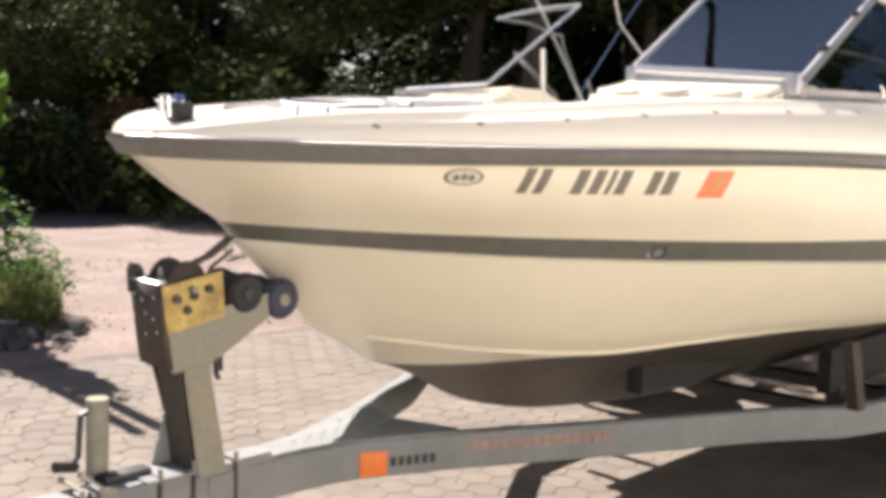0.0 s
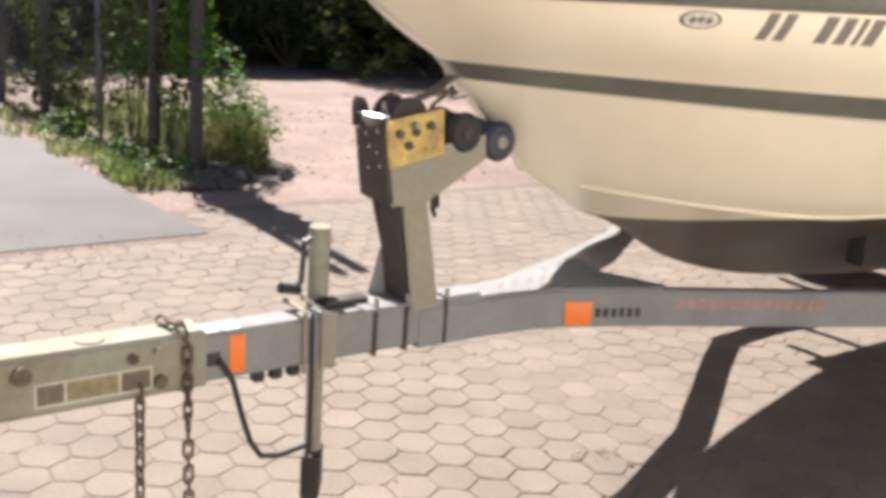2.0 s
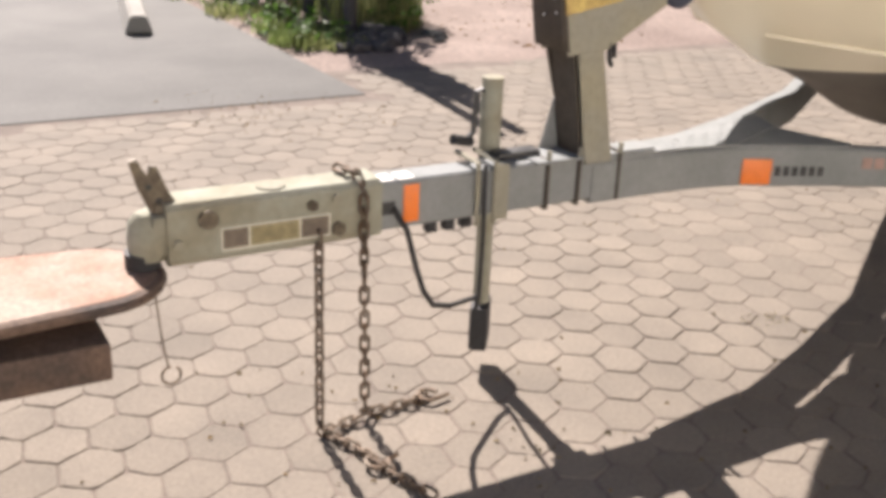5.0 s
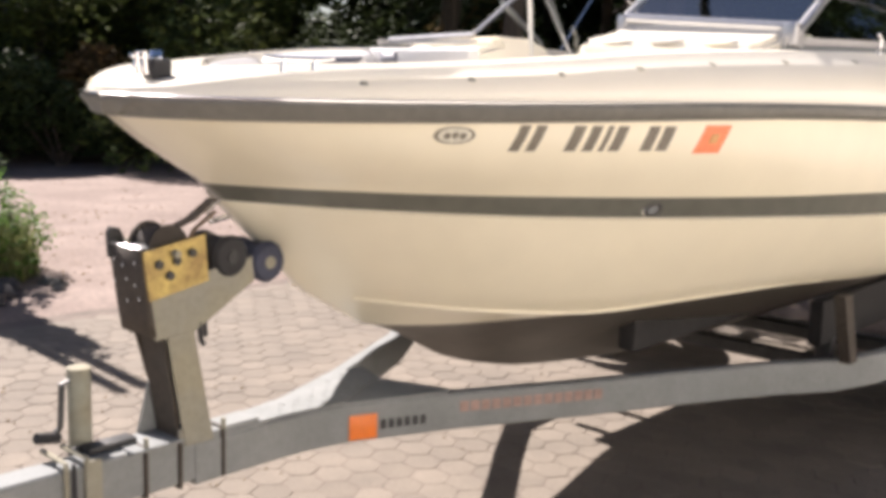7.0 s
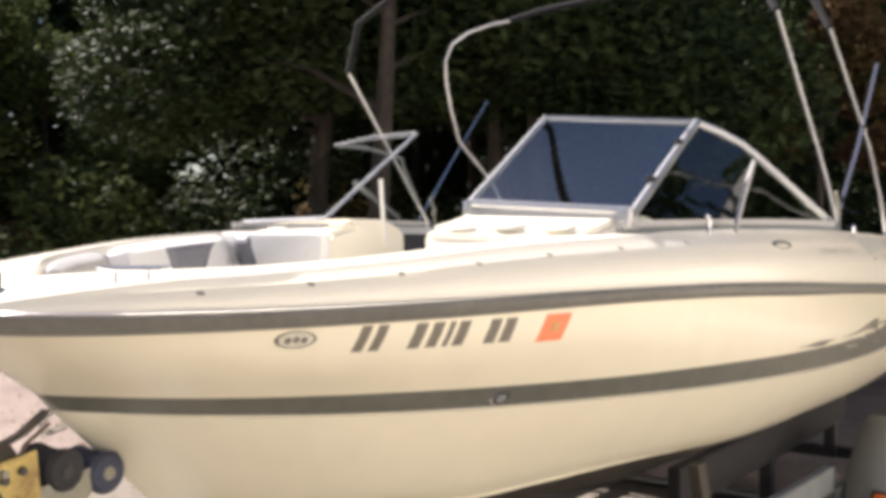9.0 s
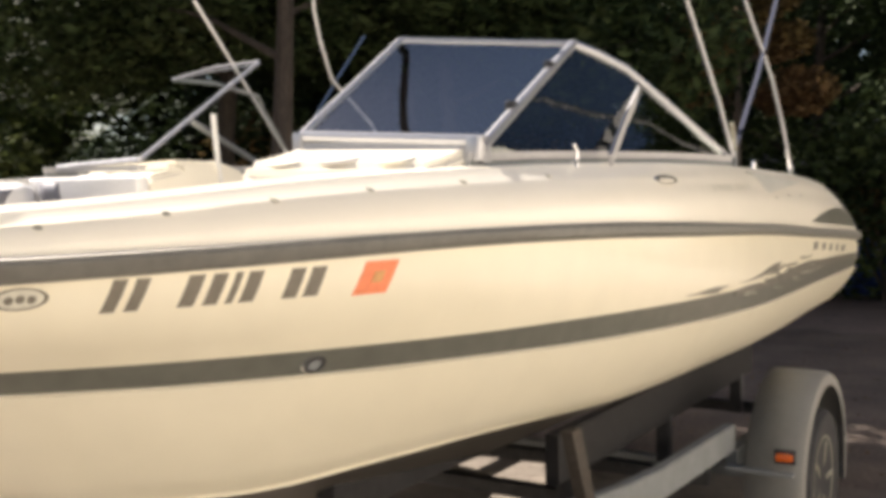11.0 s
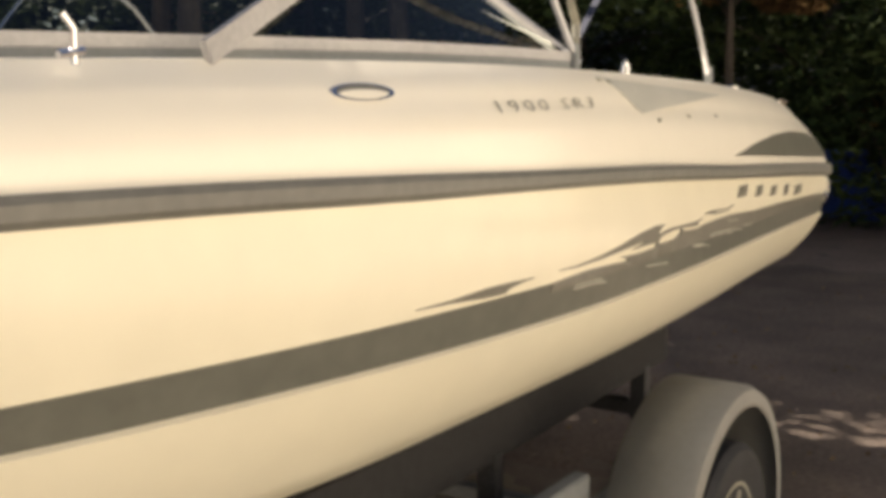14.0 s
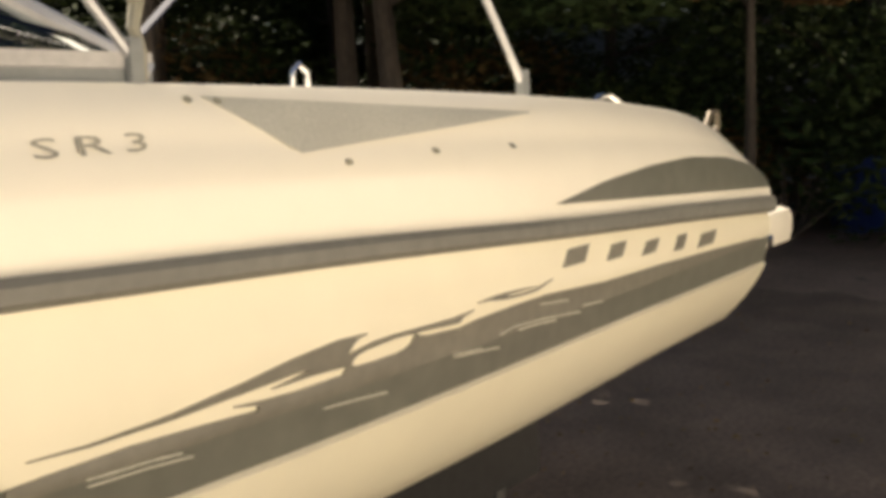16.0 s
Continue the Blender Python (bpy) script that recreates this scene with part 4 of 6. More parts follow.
# ---- trailer ----
trailer = thing("boat_trailer", (1.5, 0, 0), "galvanised steel boat trailer with a yellow-plated winch stand", "trailer")
TZ0, TZ1 = 0.505, 0.628


def square_bar(points, wide, low, high, bevel=0.006):
    """A rectangular tube laid along points in plan."""
    bm = bmesh.new()
    rings = []
    for i, (x, y) in enumerate(points):
        a, b = points[max(i - 1, 0)], points[min(i + 1, len(points) - 1)]
        d = Vector((b[0] - a[0], b[1] - a[1], 0)).normalized()
        n = Vector((-d.y, d.x, 0))
        if 0 < i < len(points) - 1:
            d0 = Vector((x - a[0], y - a[1], 0)).normalized()
            n = n / max(0.5, n.dot(Vector((-d0.y, d0.x, 0))))
        ring = []
        for s, z in ((1, low + bevel), (1, high - bevel), (1 - bevel * 2 / wide, high), (-1 + bevel * 2 / wide, high), (-1, high - bevel), (-1, low + bevel), (-1 + bevel * 2 / wide, low), (1 - bevel * 2 / wide, low)):
            p = Vector((x, y, z)) + n * (s * wide / 2)
            ring.append(bm.verts.new(p))
        rings.append(ring)
    for r0, r1 in zip(rings, rings[1:]):
        for k in range(8):
            bm.faces.new((r0[k], r0[(k + 1) % 8], r1[(k + 1) % 8], r1[k]))
    bm.faces.new(rings[0][::-1]), bm.faces.new(rings[-1])
    bmesh.ops.recalc_face_normals(bm, faces=bm.faces)
    return bm


tongue = part("tongue", square_bar([(-0.52, 0), (0.40, 0)], 0.09, TZ0, TZ1), GALV, trailer, "grey galvanised tongue tube")
for x in (0.042, 0.142, 0.275):
    part("clamp_band", boxed((x - 0.005, -0.053, TZ0 - 0.008), (x + 0.005, 0.053, TZ1 + 0.006), 0.002), BRACKET, tongue, "dark bolted steel clamp band")
    part("bolt", tubed([(x, -0.05, TZ1), (x, -0.05, TZ1 + 0.03)], 0.007, 6), GALV_DIRTY, tongue)
part("plate", boxed((0.0, -0.06, TZ1 - 0.004), (0.26, 0.06, TZ1 + 0.005), 0.002), GALV, tongue)
refl = part("reflector", boxed((-0.378, -0.050, TZ0 + 0.015), (-0.336, -0.0445, TZ1 - 0.012), 0.002), REFLECTOR, tongue, "orange side reflector")
part("dark_label", boxed((-0.445, -0.0475, 0.545), (-0.40, -0.0445, 0.578), 0.001), DARK_STEEL, tongue)
for x0, x1 in ((-0.44, -0.40), (-0.385, -0.345)):
    part("white_label", boxed((x0, -0.038, TZ1 - 0.001), (x1, 0.01, TZ1 + 0.002), 0.0), WHITE_PLASTIC, tongue)
for x in (-0.29, -0.24, -0.19):
    part("cable_clip", boxed((x - 0.014, -0.04, TZ0 - 0.028), (x + 0.014, -0.01, TZ0 + 0.004), 0.004), BLACK_RUBBER, tongue)
for side in (-1, 1):
    pts = [(0.19, 0.0225), (0.45, 0.026), (0.58, 0.036), (0.70, 0.062), (1.01, 0.195), (1.38, 0.385), (1.76, 0.565), (2.10, 0.735), (2.32, 0.875), (2.54, 0.945), (2.84, 0.985), (3.62, 1.015)]
    if side > 0:
        pts[1:11] = [(0.33, 0.05), (0.60, 0.088), (0.92, 0.205), (1.41, 0.43), (2.05, 0.85), (2.38, 1.05), (2.80, 1.085)]
    rail = part("frame_rail", square_bar([(x, side * y) for x, y in pts], 0.05, 0.492, 0.607), GALV, trailer, "bent galvanised frame rail")
    if side < 0:
        turn = Matrix.Translation((0.69, -0.085, 0.535)) @ Matrix.Rotation(math.atan2(-0.133, 0.31), 4, "Z")
        part("reflector", box(bmesh.new(), (0.006, -0.006, -0.036), (0.094, 0.001, 0.040), turn, 0.003), REFLECTOR, rail, "faded orange square reflector")
        for k in range(6):
            part("maker_bar", box(bmesh.new(), (0.106 + 0.026 * k, -0.003, -0.010), (0.122 + 0.026 * k, 0.0005, 0.018), turn, 0.0), DARK_STEEL, rail)
        turn = Matrix.Translation((1.0, -0.218, 0.565)) @ Matrix.Rotation(math.atan2(-0.19, 0.37), 4, "Z")
        for k in range(14):
            part("lettering_bar", box(bmesh.new(), (0.03 + 0.036 * k, -0.003, -0.016), (0.058 + 0.036 * k, 0.001, 0.016), turn, 0.0), RED_INK, rail, "faded red lettering bar")
    part("rear_rail", square_bar([(3.63, side * 1.02), (5.0, side * 1.02)], 0.048, 0.385, 0.497), GALV, trailer, "lower galvanised rear rail")
    # bunk board on edge, close under the hull, added to block the sun there
    bunk = square_bar([(2.48, side * 0.74), (4.9, side * 0.74)], 0.05, 0.60, 0.775)
    part("bunk", bunk, CARPET, trailer, "dark carpeted bunk board on edge, added to block sun under the hull")
    bm = boxed((1.60, min(side * 0.42, side * 0.49), 0.68), (2.56, max(side * 0.42, side * 0.49), 0.84), 0.02)
    part("bow_bunk", bm, CARPET, trailer, "dark carpeted bow bunk under the hull")
    for x in (2.6, 3.6, 4.7):
        part("bunk_bracket", boxed((x - 0.025, side * 0.74 - 0.03, 0.42), (x + 0.025, side * 0.74 + 0.03, 0.62), 0.003), DARK_STEEL, trailer)
    # wheel and fender
    turn = Matrix.Translation((3.98, side * 1.235, 0.315)) @ Matrix.Rotation(radians(-90 * side), 4, "X")
    bm = bmesh.new()
    lathe(bm, [(0.19, -0.085), (0.25, -0.098), (0.295, -0.095), (0.312, -0.075), (0.315, -0.03), (0.315, 0.03), (0.312, 0.075), (0.295, 0.095), (0.25, 0.098), (0.19, 0.085)], turn, 40)
    wheel_part = part("wheel", bm, BLACK_RUBBER, trailer, "black rubber trailer tyre")
    bm = bmesh.new()
    lathe(bm, [(0.195, 0.075), (0.20, 0.088), (0.188, 0.088), (0.175, 0.05), (0.15, 0.03), (0.075, 0.045), (0.06, 0.06), (0.035, 0.065), (0.001, 0.065)], turn, 40)
    part("rim", bm, GALV_DIRTY, wheel_part, "dusty pale wheel rim")
    for k in range(5):
        a = 2 * math.pi * k / 5
        bm = bmesh.new()
        tube(bm, [turn @ Vector((0.055 * math.cos(a), 0.055 * math.sin(a), 0.06)), turn @ Vector((0.175 * math.cos(a), 0.175 * math.sin(a), 0.075))], [0.028, 0.018], 6)
        part("spoke", bm, GALV_DIRTY, wheel_part)
    arc = [radians(a) for a in np.linspace(198, -16, 27)]
    cx, cz = 4.0, 0.335
    rows = []
    for a in arc:
        rx, rz = 0.475, 0.455
        c, s = math.cos(a), math.sin(a)
        row = []
        for yy, k in ((1.10, 1.0), (1.25, 1.0), (1.305, 0.995), (1.328, 0.965), (1.332, 0.90), (1.332, 0.86)):
            row.append(Vector((cx + rx * k * c, side * yy, cz + rz * k * s)))
        rows.append(row)
    bm = bmesh.new()
    grid_mesh(bm, rows)
    bmesh.ops.recalc_face_normals(bm, faces=bm.faces)
    fen = part("fender", bm, FENDER, trailer, "dusty grey rounded mudguard")
    so = fen.modifiers.new("thick", "SOLIDIFY")
    so.thickness, so.offset = 0.004, -1
    part("marker_light", boxed((3.515, side * 1.262 - 0.034, 0.497), (3.548, side * 1.262 + 0.034, 0.532), 0.01), AMBER, fen, "amber side marker light")
    part("light_base", boxed((3.530, side * 1.262 - 0.042, 0.487), (3.556, side * 1.262 + 0.042, 0.542), 0.006), DARK_STEEL, fen)
    part("fender_bracket", boxed((3.50, min(side * 1.03, side * 1.30), 0.44), (3.56, max(side * 1.03, side * 1.30), 0.456), 0.003), GALV, fen)
part("axle", square_bar([(3.98, -1.15), (3.98, 1.15)], 0.05, 0.29, 0.34), GALV, trailer)
# crossmembers coloured dark, not galvanised, to put in the shade under the hull
for x in (2.9, 3.4, 4.8):
    w = 0.95 if x < 3 else 1.0
    part("crossmember", square_bar([(x, -w), (x, w)], 0.05, 0.40, 0.46), DARK_STEEL, trailer)
for side in (-1, 1):
    part("axle_hanger", boxed((3.93, side * 1.02 - 0.02, 0.33), (4.03, side * 1.02 + 0.02, 0.50), 0.004), GALV, trailer)
# bow support post on the near rail
for side in (-1,):
    part("bow_bunk_post", prism(bmesh.new(), [(2.21, 0.86), (2.28, 0.86), (2.385, 0.60), (2.32, 0.60)], side * 0.92 - 0.02, side * 0.92 + 0.02, "y"), BRACKET, trailer, "dark brown support bracket")
# step plates where the rails part
bm = bmesh.new()
prism(bm, [(0.36, -0.044), (0.50, -0.047), (0.58, -0.058), (0.672, -0.077), (0.94, 0.043), (0.985, 0.165), (0.90, 0.165), (0.62, 0.062), (0.36, 0.035)], 0.610, 0.618, "z")
step = part("step_plate", bm, GALV, trailer, "bright tread-plate step")
for k in range(16):
    for j in range(8):
        x, y = 0.48 + 0.028 * k, -0.19 + 0.054 * j + (0.027 if k % 2 else 0)
        if -0.042 - max(0, min(x, 0.66) - 0.5) * 0.16 + max(0, x - 0.66) * 0.48 < y < 0.015 + (x - 0.50) * 0.32:
            m = Matrix.Translation((x, y, 0.619)) @ Matrix.Rotation(radians(45 if (k + j) % 2 else -45), 4, "Z")
            part("tread", box(bmesh.new(), (-0.009, -0.0022, -0.002), (0.009, 0.0022, 0.0004), m), GALV, step, smooth=False)
bm = prism(bmesh.new(), [(0.676, -0.078), (0.94, 0.040), (1.02, -0.19), (0.985, -0.204)], 0.608, 0.615, "z")
part("gusset", bm, GALV, trailer)
# coupler, latch and safety hook
cp = part("coupler", square_bar([(-0.955, 0), (-0.84, 0), (-0.44, 0)], 0.112, 0.497, 0.640, 0.012), COUPLER, trailer, "pale zinc-plated coupler channel")
bm = bmesh.new()
lathe(bm, [(0.001, 0.062), (0.025, 0.058), (0.042, 0.038), (0.046, 0.0), (0.044, -0.045)], Matrix.Translation((-0.985, 0, 0.556)), 20)
part("ball_socket", bm, COUPLER, cp)
part("nose", boxed((-0.985, -0.046, 0.52), (-0.93, 0.046, 0.615), 0.012), COUPLER, cp)
latch = part("latch", prism(bmesh.new(), [(-0.978, 0.612), (-0.915, 0.622), (-0.940, 0.665), (-0.962, 0.722), (-0.976, 0.724), (-0.982, 0.700), (-1.004, 0.742), (-1.020, 0.738), (-1.005, 0.678)], -0.022, -0.009, "y"), BRONZE, cp, "worn steel latch lever")
for x, z in ((-0.962, 0.645), (-0.982, 0.678)):
    part("latch_hole", tubed([(x, -0.0235, z), (x, -0.020, z)], 0.007, 10), DARK_STEEL, latch)
part("latch_base", boxed((-0.975, -0.03, 0.60), (-0.925, 0.03, 0.638), 0.010), BRONZE, cp)
warn = part("warning_label", boxed((-0.838, -0.0588, 0.52), (-0.575, -0.0555, 0.575), 0.0), PALE, cp, "faded warning label")
for x0, x1, mat in ((-0.834, -0.775, BROWN_DECAL), (-0.770, -0.653, DULL_DECAL), (-0.648, -0.579, BROWN_DECAL)):
    part("label_panel", boxed((x0, -0.0600, 0.525), (x1, -0.0585, 0.571), 0.0), mat, warn)
for x, z, r in ((-0.865, 0.60, 0.022), (-0.62, 0.60, 0.014), (-0.56, 0.61, 0.012), (-0.555, 0.535, 0.018), (-0.935, 0.55, 0.012)):
    part("bolt_head", tubed([(x, -0.052, z), (x, -0.066, z)], r, 6 if r < 0.02 else 12), BRONZE if r > 0.013 else GALV_DIRTY, cp)
bm = bmesh.new()
lathe(bm, [(0.033, 0.0), (0.035, 0.004), (0.02, 0.005), (0.001, 0.003)], Matrix.Translation((-0.70, 0, 0.6395)), 16)
part("knock_out", bm, GALV_DIRTY, cp)

# tongue jack
jx, jy = -0.060, 0.082
jack = part("tongue_jack", tubed([(jx, jy, 0.48), (jx, jy, 0.828)], 0.0285, 16), COUPLER, trailer, "zinc-plated tongue jack tube")
part("inner_tube", tubed([(jx, jy, 0.18), (jx, jy, 0.485)], 0.0225, 16), COUPLER, jack)
part("jack_cap", tubed([(jx, jy, 0.824), (jx, jy, 0.832)], 0.0288, 16), GALV_DIRTY, jack)
part("jack_foot", boxed((-0.026, -0.056, 0.066), (0.026, 0.056, 0.198), 0.010, Matrix.Translation((jx, jy, 0)) @ Matrix.Rotation(radians(-36), 4, "Z")), BLACK_RUBBER, jack, "black jack foot")
part("jack_bracket", boxed((jx - 0.05, 0.045, TZ0 - 0.012), (jx + 0.05, 0.056, TZ1 + 0.014), 0.003), DARK_STEEL, jack)
part("jack_plate", boxed((jx - 0.02, 0.0, TZ1 + 0.002), (jx + 0.11, 0.05, TZ1 + 0.02), 0.006), DARK_STEEL, jack)
for x in (-0.172, -0.120):
    part("clamp_bolt", tubed([(x, -0.052, TZ0 - 0.02), (x, -0.052, TZ1 + 0.02), (x, 0.06, TZ1 + 0.022)], 0.007, 8), GALV_DIRTY, jack)
part("clamp_plate", boxed((-0.118, -0.058, TZ0 - 0.012), (-0.082, -0.046, TZ1 + 0.012), 0.003), GALV_DIRTY, jack)
part("crank_arm", tubed([(jx - 0.028, jy, 0.80), (jx - 0.045, jy, 0.798), (jx - 0.052, jy, 0.69), (jx - 0.066, jy, 0.678)], 0.008, 8), DARK_STEEL, jack)
part("crank_grip", tubed([(jx - 0.058, jy, 0.664), (jx - 0.12, jy - 0.012, 0.680)], 0.014, 10), BLACK_RUBBER, jack)
part("jack_cable", tubed([(-0.158, -0.062, TZ1 + 0.02), (-0.157, -0.062, 0.58), (-0.15, -0.055, 0.46), (-0.13, -0.02, 0.34), (-0.10, 0.03, 0.24), (jx - 0.038, 0.05, 0.19)], 0.006, 8), BLACK_RUBBER, jack)

# winch stand
stand = part("winch_stand", tube(bmesh.new(), [(0.075, 0.035, TZ1 - 0.005), (0.075, 0.035, TZ1)], 0.01, 6), GALV, trailer, "galvanised winch stand")


def slant_plate(points, y0, y1, name, mat, parent, label="", bevel=0.003):
    bm = prism(bmesh.new(), points, y0, y1, "y")
    if bevel:
        bmesh.ops.bevel(bm, geom=list(bm.edges), offset=bevel, segments=1, affect="EDGES")
    return part(name, bm, mat, parent, label)


slant_plate([(0.150, 0.612), (0.238, 0.612), (0.176, 0.93), (0.098, 0.93)], -0.062, -0.052, "post_side", GALV_DIRTY, stand)
slant_plate([(0.165, 0.612), (0.238, 0.612), (0.185, 0.93), (0.125, 0.93)], 0.045, 0.055, "post_side", GALV_DIRTY, stand)
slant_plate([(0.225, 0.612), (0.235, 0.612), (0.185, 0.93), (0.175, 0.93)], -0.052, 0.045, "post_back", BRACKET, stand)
# shaded front face: its darkness is put into the steel colour
slant_plate([(0.142, 0.612), (0.150, 0.612), (0.098, 0.93), (0.090, 0.93)], -0.050, 0.054, "post_front", BRACKET, stand, "winch post front, its shade put into dark stained steel")
slant_plate([(0.078, 0.612), (0.172, 0.612), (0.168, 0.72), (0.161, 0.77), (0.120, 0.77)], 0.056, 0.064, "brace_foot", GALV, stand)
# upper brace coloured darker for the winch's shade; the foot stays pale
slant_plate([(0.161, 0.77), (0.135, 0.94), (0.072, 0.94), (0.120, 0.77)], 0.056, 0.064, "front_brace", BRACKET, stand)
slant_plate([(0.064, 0.902), (0.185, 0.912), (0.368, 1.018), (0.362, 1.085), (0.215, 1.06), (0.045, 1.03)], -0.066, -0.060, "arm_plate", GALV_DIRTY, stand, "pale galvanised arm plate")
slant_plate([(0.064, 0.902), (0.185, 0.912), (0.368, 1.018), (0.362, 1.085), (0.215, 1.06), (0.045, 1.03)], 0.050, 0.056, "arm_plate", GALV_DIRTY, stand, "pale galvanised arm plate")
winch = part("winch", prism(bmesh.new(), [(0.028, 1.128), (0.045, 1.006), (0.216, 1.038), (0.206, 1.158)], -0.0735, -0.068, "y"), ZINC_YELLOW, trailer, "worn yellow zinc-plated winch cheek")
part("winch_cheek", prism(bmesh.new(), [(0.028, 1.128), (0.043, 1.018), (0.213, 1.052), (0.206, 1.158)], 0.052, 0.058, "y"), ZINC_YELLOW, winch)
plan = [(0.035, -0.067), (0.024, -0.060), (0.022, 0.062), (0.028, 0.078), (0.042, 0.086), (0.105, 0.088)]
bm = bmesh.new()
grid_mesh(bm, [[Vector((x + lean, y, z)) for x, y in plan] for z, lean in ((1.135, 0.0), (1.05, 0.012), (0.965, 0.024), (0.915, 0.032))])
# front plate in the same dark steel, its shade set by colour
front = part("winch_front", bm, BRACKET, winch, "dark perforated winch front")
so = front.modifiers.new("thick", "SOLIDIFY")
so.thickness, so.offset = 0.004, 0
part("winch_rim", tubed([(x, y, 1.137) for x, y in plan], 0.0026, 6), ALU, winch)
part("spacer_bar", tubed([(0.070, -0.068, 1.128), (0.070, 0.086, 1.132)], 0.005, 8), GALV, winch)
part("pawl_lever", prism(bmesh.new(), [(0.020, 1.10), (0.062, 1.10), (0.058, 1.155), (0.046, 1.172), (0.024, 1.176), (0.016, 1.16)], 0.060, 0.074, "y"), DARK_STEEL, winch, "dark pawl lever")
bm = bmesh.new()
turn = Matrix.Translation((0.118, 0.0, 1.130)) @ Matrix.Rotation(radians(90), 4, "X")
lathe(bm, [(0.001, -0.05), (0.056, -0.048), (0.056, -0.042), (0.047, -0.04), (0.047, 0.04), (0.056, 0.042), (0.056, 0.048), (0.001, 0.05)], turn, 24)
drum = part("strap_drum", bm, DARK_STRAP, winch, "reel wound with webbing strap")
for x, z in ((0.12, 1.10), (0.10, 1.065), (0.165, 1.115), (0.07, 1.095)):
    part("bolt_head", tubed([(x, -0.070, z), (x, -0.082, z)], 0.012, 6), DARK_STEEL, winch)
part("winch_shaft", tubed([(0.115, -0.09, 1.118), (0.115, 0.07, 1.118)], 0.010, 8), GALV_DIRTY, winch)
for k in range(8):
    y, z = (-0.045, 0.0, 0.045)[k % 3] + 0.01 * (k % 2), 1.10 - 0.045 * (k // 3) - 0.012 * (k % 2)
    x = 0.020 + (1.135 - z) * 0.136
    part("rivet", tubed([(x + 0.004, y, z), (x - 0.004, y, z)], 0.0045, 6), CHROME, winch)
bm = bmesh.new()
strap(bm, [(0.12, -0.025, 1.165), (0.20, -0.018, 1.19), (0.285, 0, 1.235)], 0.042, 0.004)
part("winch_strap", bm, STRAP, winch, "grey webbing winch strap")
bm = bmesh.new()
tube(bm, [(0.29, 0.0, 1.20), (0.225, 0.0, 1.16), (0.19, -0.02, 1.13), (0.17, -0.03, 1.10)], 0.006, 6)
part("winch_line", bm, CHAIN, winch)
for x, z, mat in ((0.290, 1.090, BLACK_RUBBER), (0.412, 1.062, ROLLER_BLUE)):
    bm = bmesh.new()
    turn = Matrix.Translation((x, 0, z)) @ Matrix.Rotation(radians(90), 4, "X")
    lathe(bm, [(0.012, -0.075), (0.046, -0.074), (0.056, -0.06), (0.049, -0.02), (0.049, 0.02), (0.056, 0.06), (0.046, 0.074), (0.012, 0.075)], turn, 24)
    r = part("bow_roller", bm, mat, stand, "dark rubber bow roller")
    bm = bmesh.new()
    lathe(bm, [(0.001, 0.076), (0.010, 0.076), (0.010, 0.078), (0.016, 0.0785), (0.018, 0.074)], turn, 16)
    part("roller_hub", bm, GALV_DIRTY if mat is ROLLER_BLUE else DARK_STEEL, r)
bm = bmesh.new()
tube(bm, [(0.195, -0.06, 0.93), (0.20, -0.06, 0.885), (0.208, -0.06, 0.87)], 0.007, 8)
tube(bm, [(0.215, -0.055, 0.935), (0.218, -0.055, 0.89)], 0.006, 8)
part("loose_cable", bm, BLACK_RUBBER, stand)
cable = part("wiring", tubed([(-0.405, -0.05, 0.56), (-0.37, -0.055, 0.50), (-0.345, -0.06, 0.40), (-0.325, -0.065, 0.335), (-0.29, -0.055, 0.285), (-0.22, -0.02, 0.255), (-0.14, 0.03, 0.235), (-0.09, 0.05, 0.23)], 0.0075, 8), BLACK_RUBBER, trailer, "dangling black wiring lead")
part("breakaway_wire", tubed([(-0.985, -0.03, 0.53), (-0.985, -0.034, 0.42), (-0.978, -0.036, 0.32), (-0.968, -0.036, 0.25)], 0.0022, 6), CHAIN, trailer)
bm = bmesh.new()
tube(bm, [Vector((-0.962 + 0.022 * math.cos(a), -0.036, 0.226 + 0.022 * math.sin(a))) for a in np.linspace(1.6, 7.2, 16)], 0.0032, 6)
part("wire_hook", bm, CHAIN, trailer)

# ---- safety chains ----
link_mesh = None


def chain(points, label):
    """Links threaded along a path, each turned a quarter from the last."""
    global link_mesh
    if link_mesh is None:
        bm = bmesh.new()
        ring = []
        for k in range(16):
            a = 2 * math.pi * k / 16
            ring.append(Vector((0.0105 * math.cos(a), 0, 0.0105 * math.sin(a) + (0.0135 if math.sin(a) > 0 else -0.0135))))
        ring.append(ring[0])
        tube(bm, ring, 0.0042, 6, False)
        bmesh.ops.remove_doubles(bm, verts=bm.verts, dist=1e-4)
        link_mesh = bpy.data.meshes.new("link")
        bm.to_mesh(link_mesh)
        bm.free()
        link_mesh.materials.append(CHAIN)
        link_mesh.shade_smooth()
    pts = [Vector(p) for p in points]
    th = thing("safety_chain", pts[0], label, "chain", "safety chains on the trailer")
    lens = [0.0]
    for a, b in zip(pts, pts[1:]):
        lens.append(lens[-1] + (b - a).length)
    k, s = 0, 0.0
    while s < lens[-1]:
        i = max(j for j in range(len(lens) - 1) if lens[j] <= s)
        d = (pts[i + 1] - pts[i]).normalized()
        p = pts[i] + d * (s - lens[i])
        ob = new("link", link_mesh)
        ob.parent = th
        q = d.to_track_quat("Z", "Y").to_matrix().to_4x4() @ Matrix.Rotation(radians(45 + 90 * (k % 2) + random.uniform(-12, 12)), 4, "Z")
        ob.matrix_basis = Matrix.Translation(p - pts[0]) @ q
        s += 0.0335
        k += 1
    return th


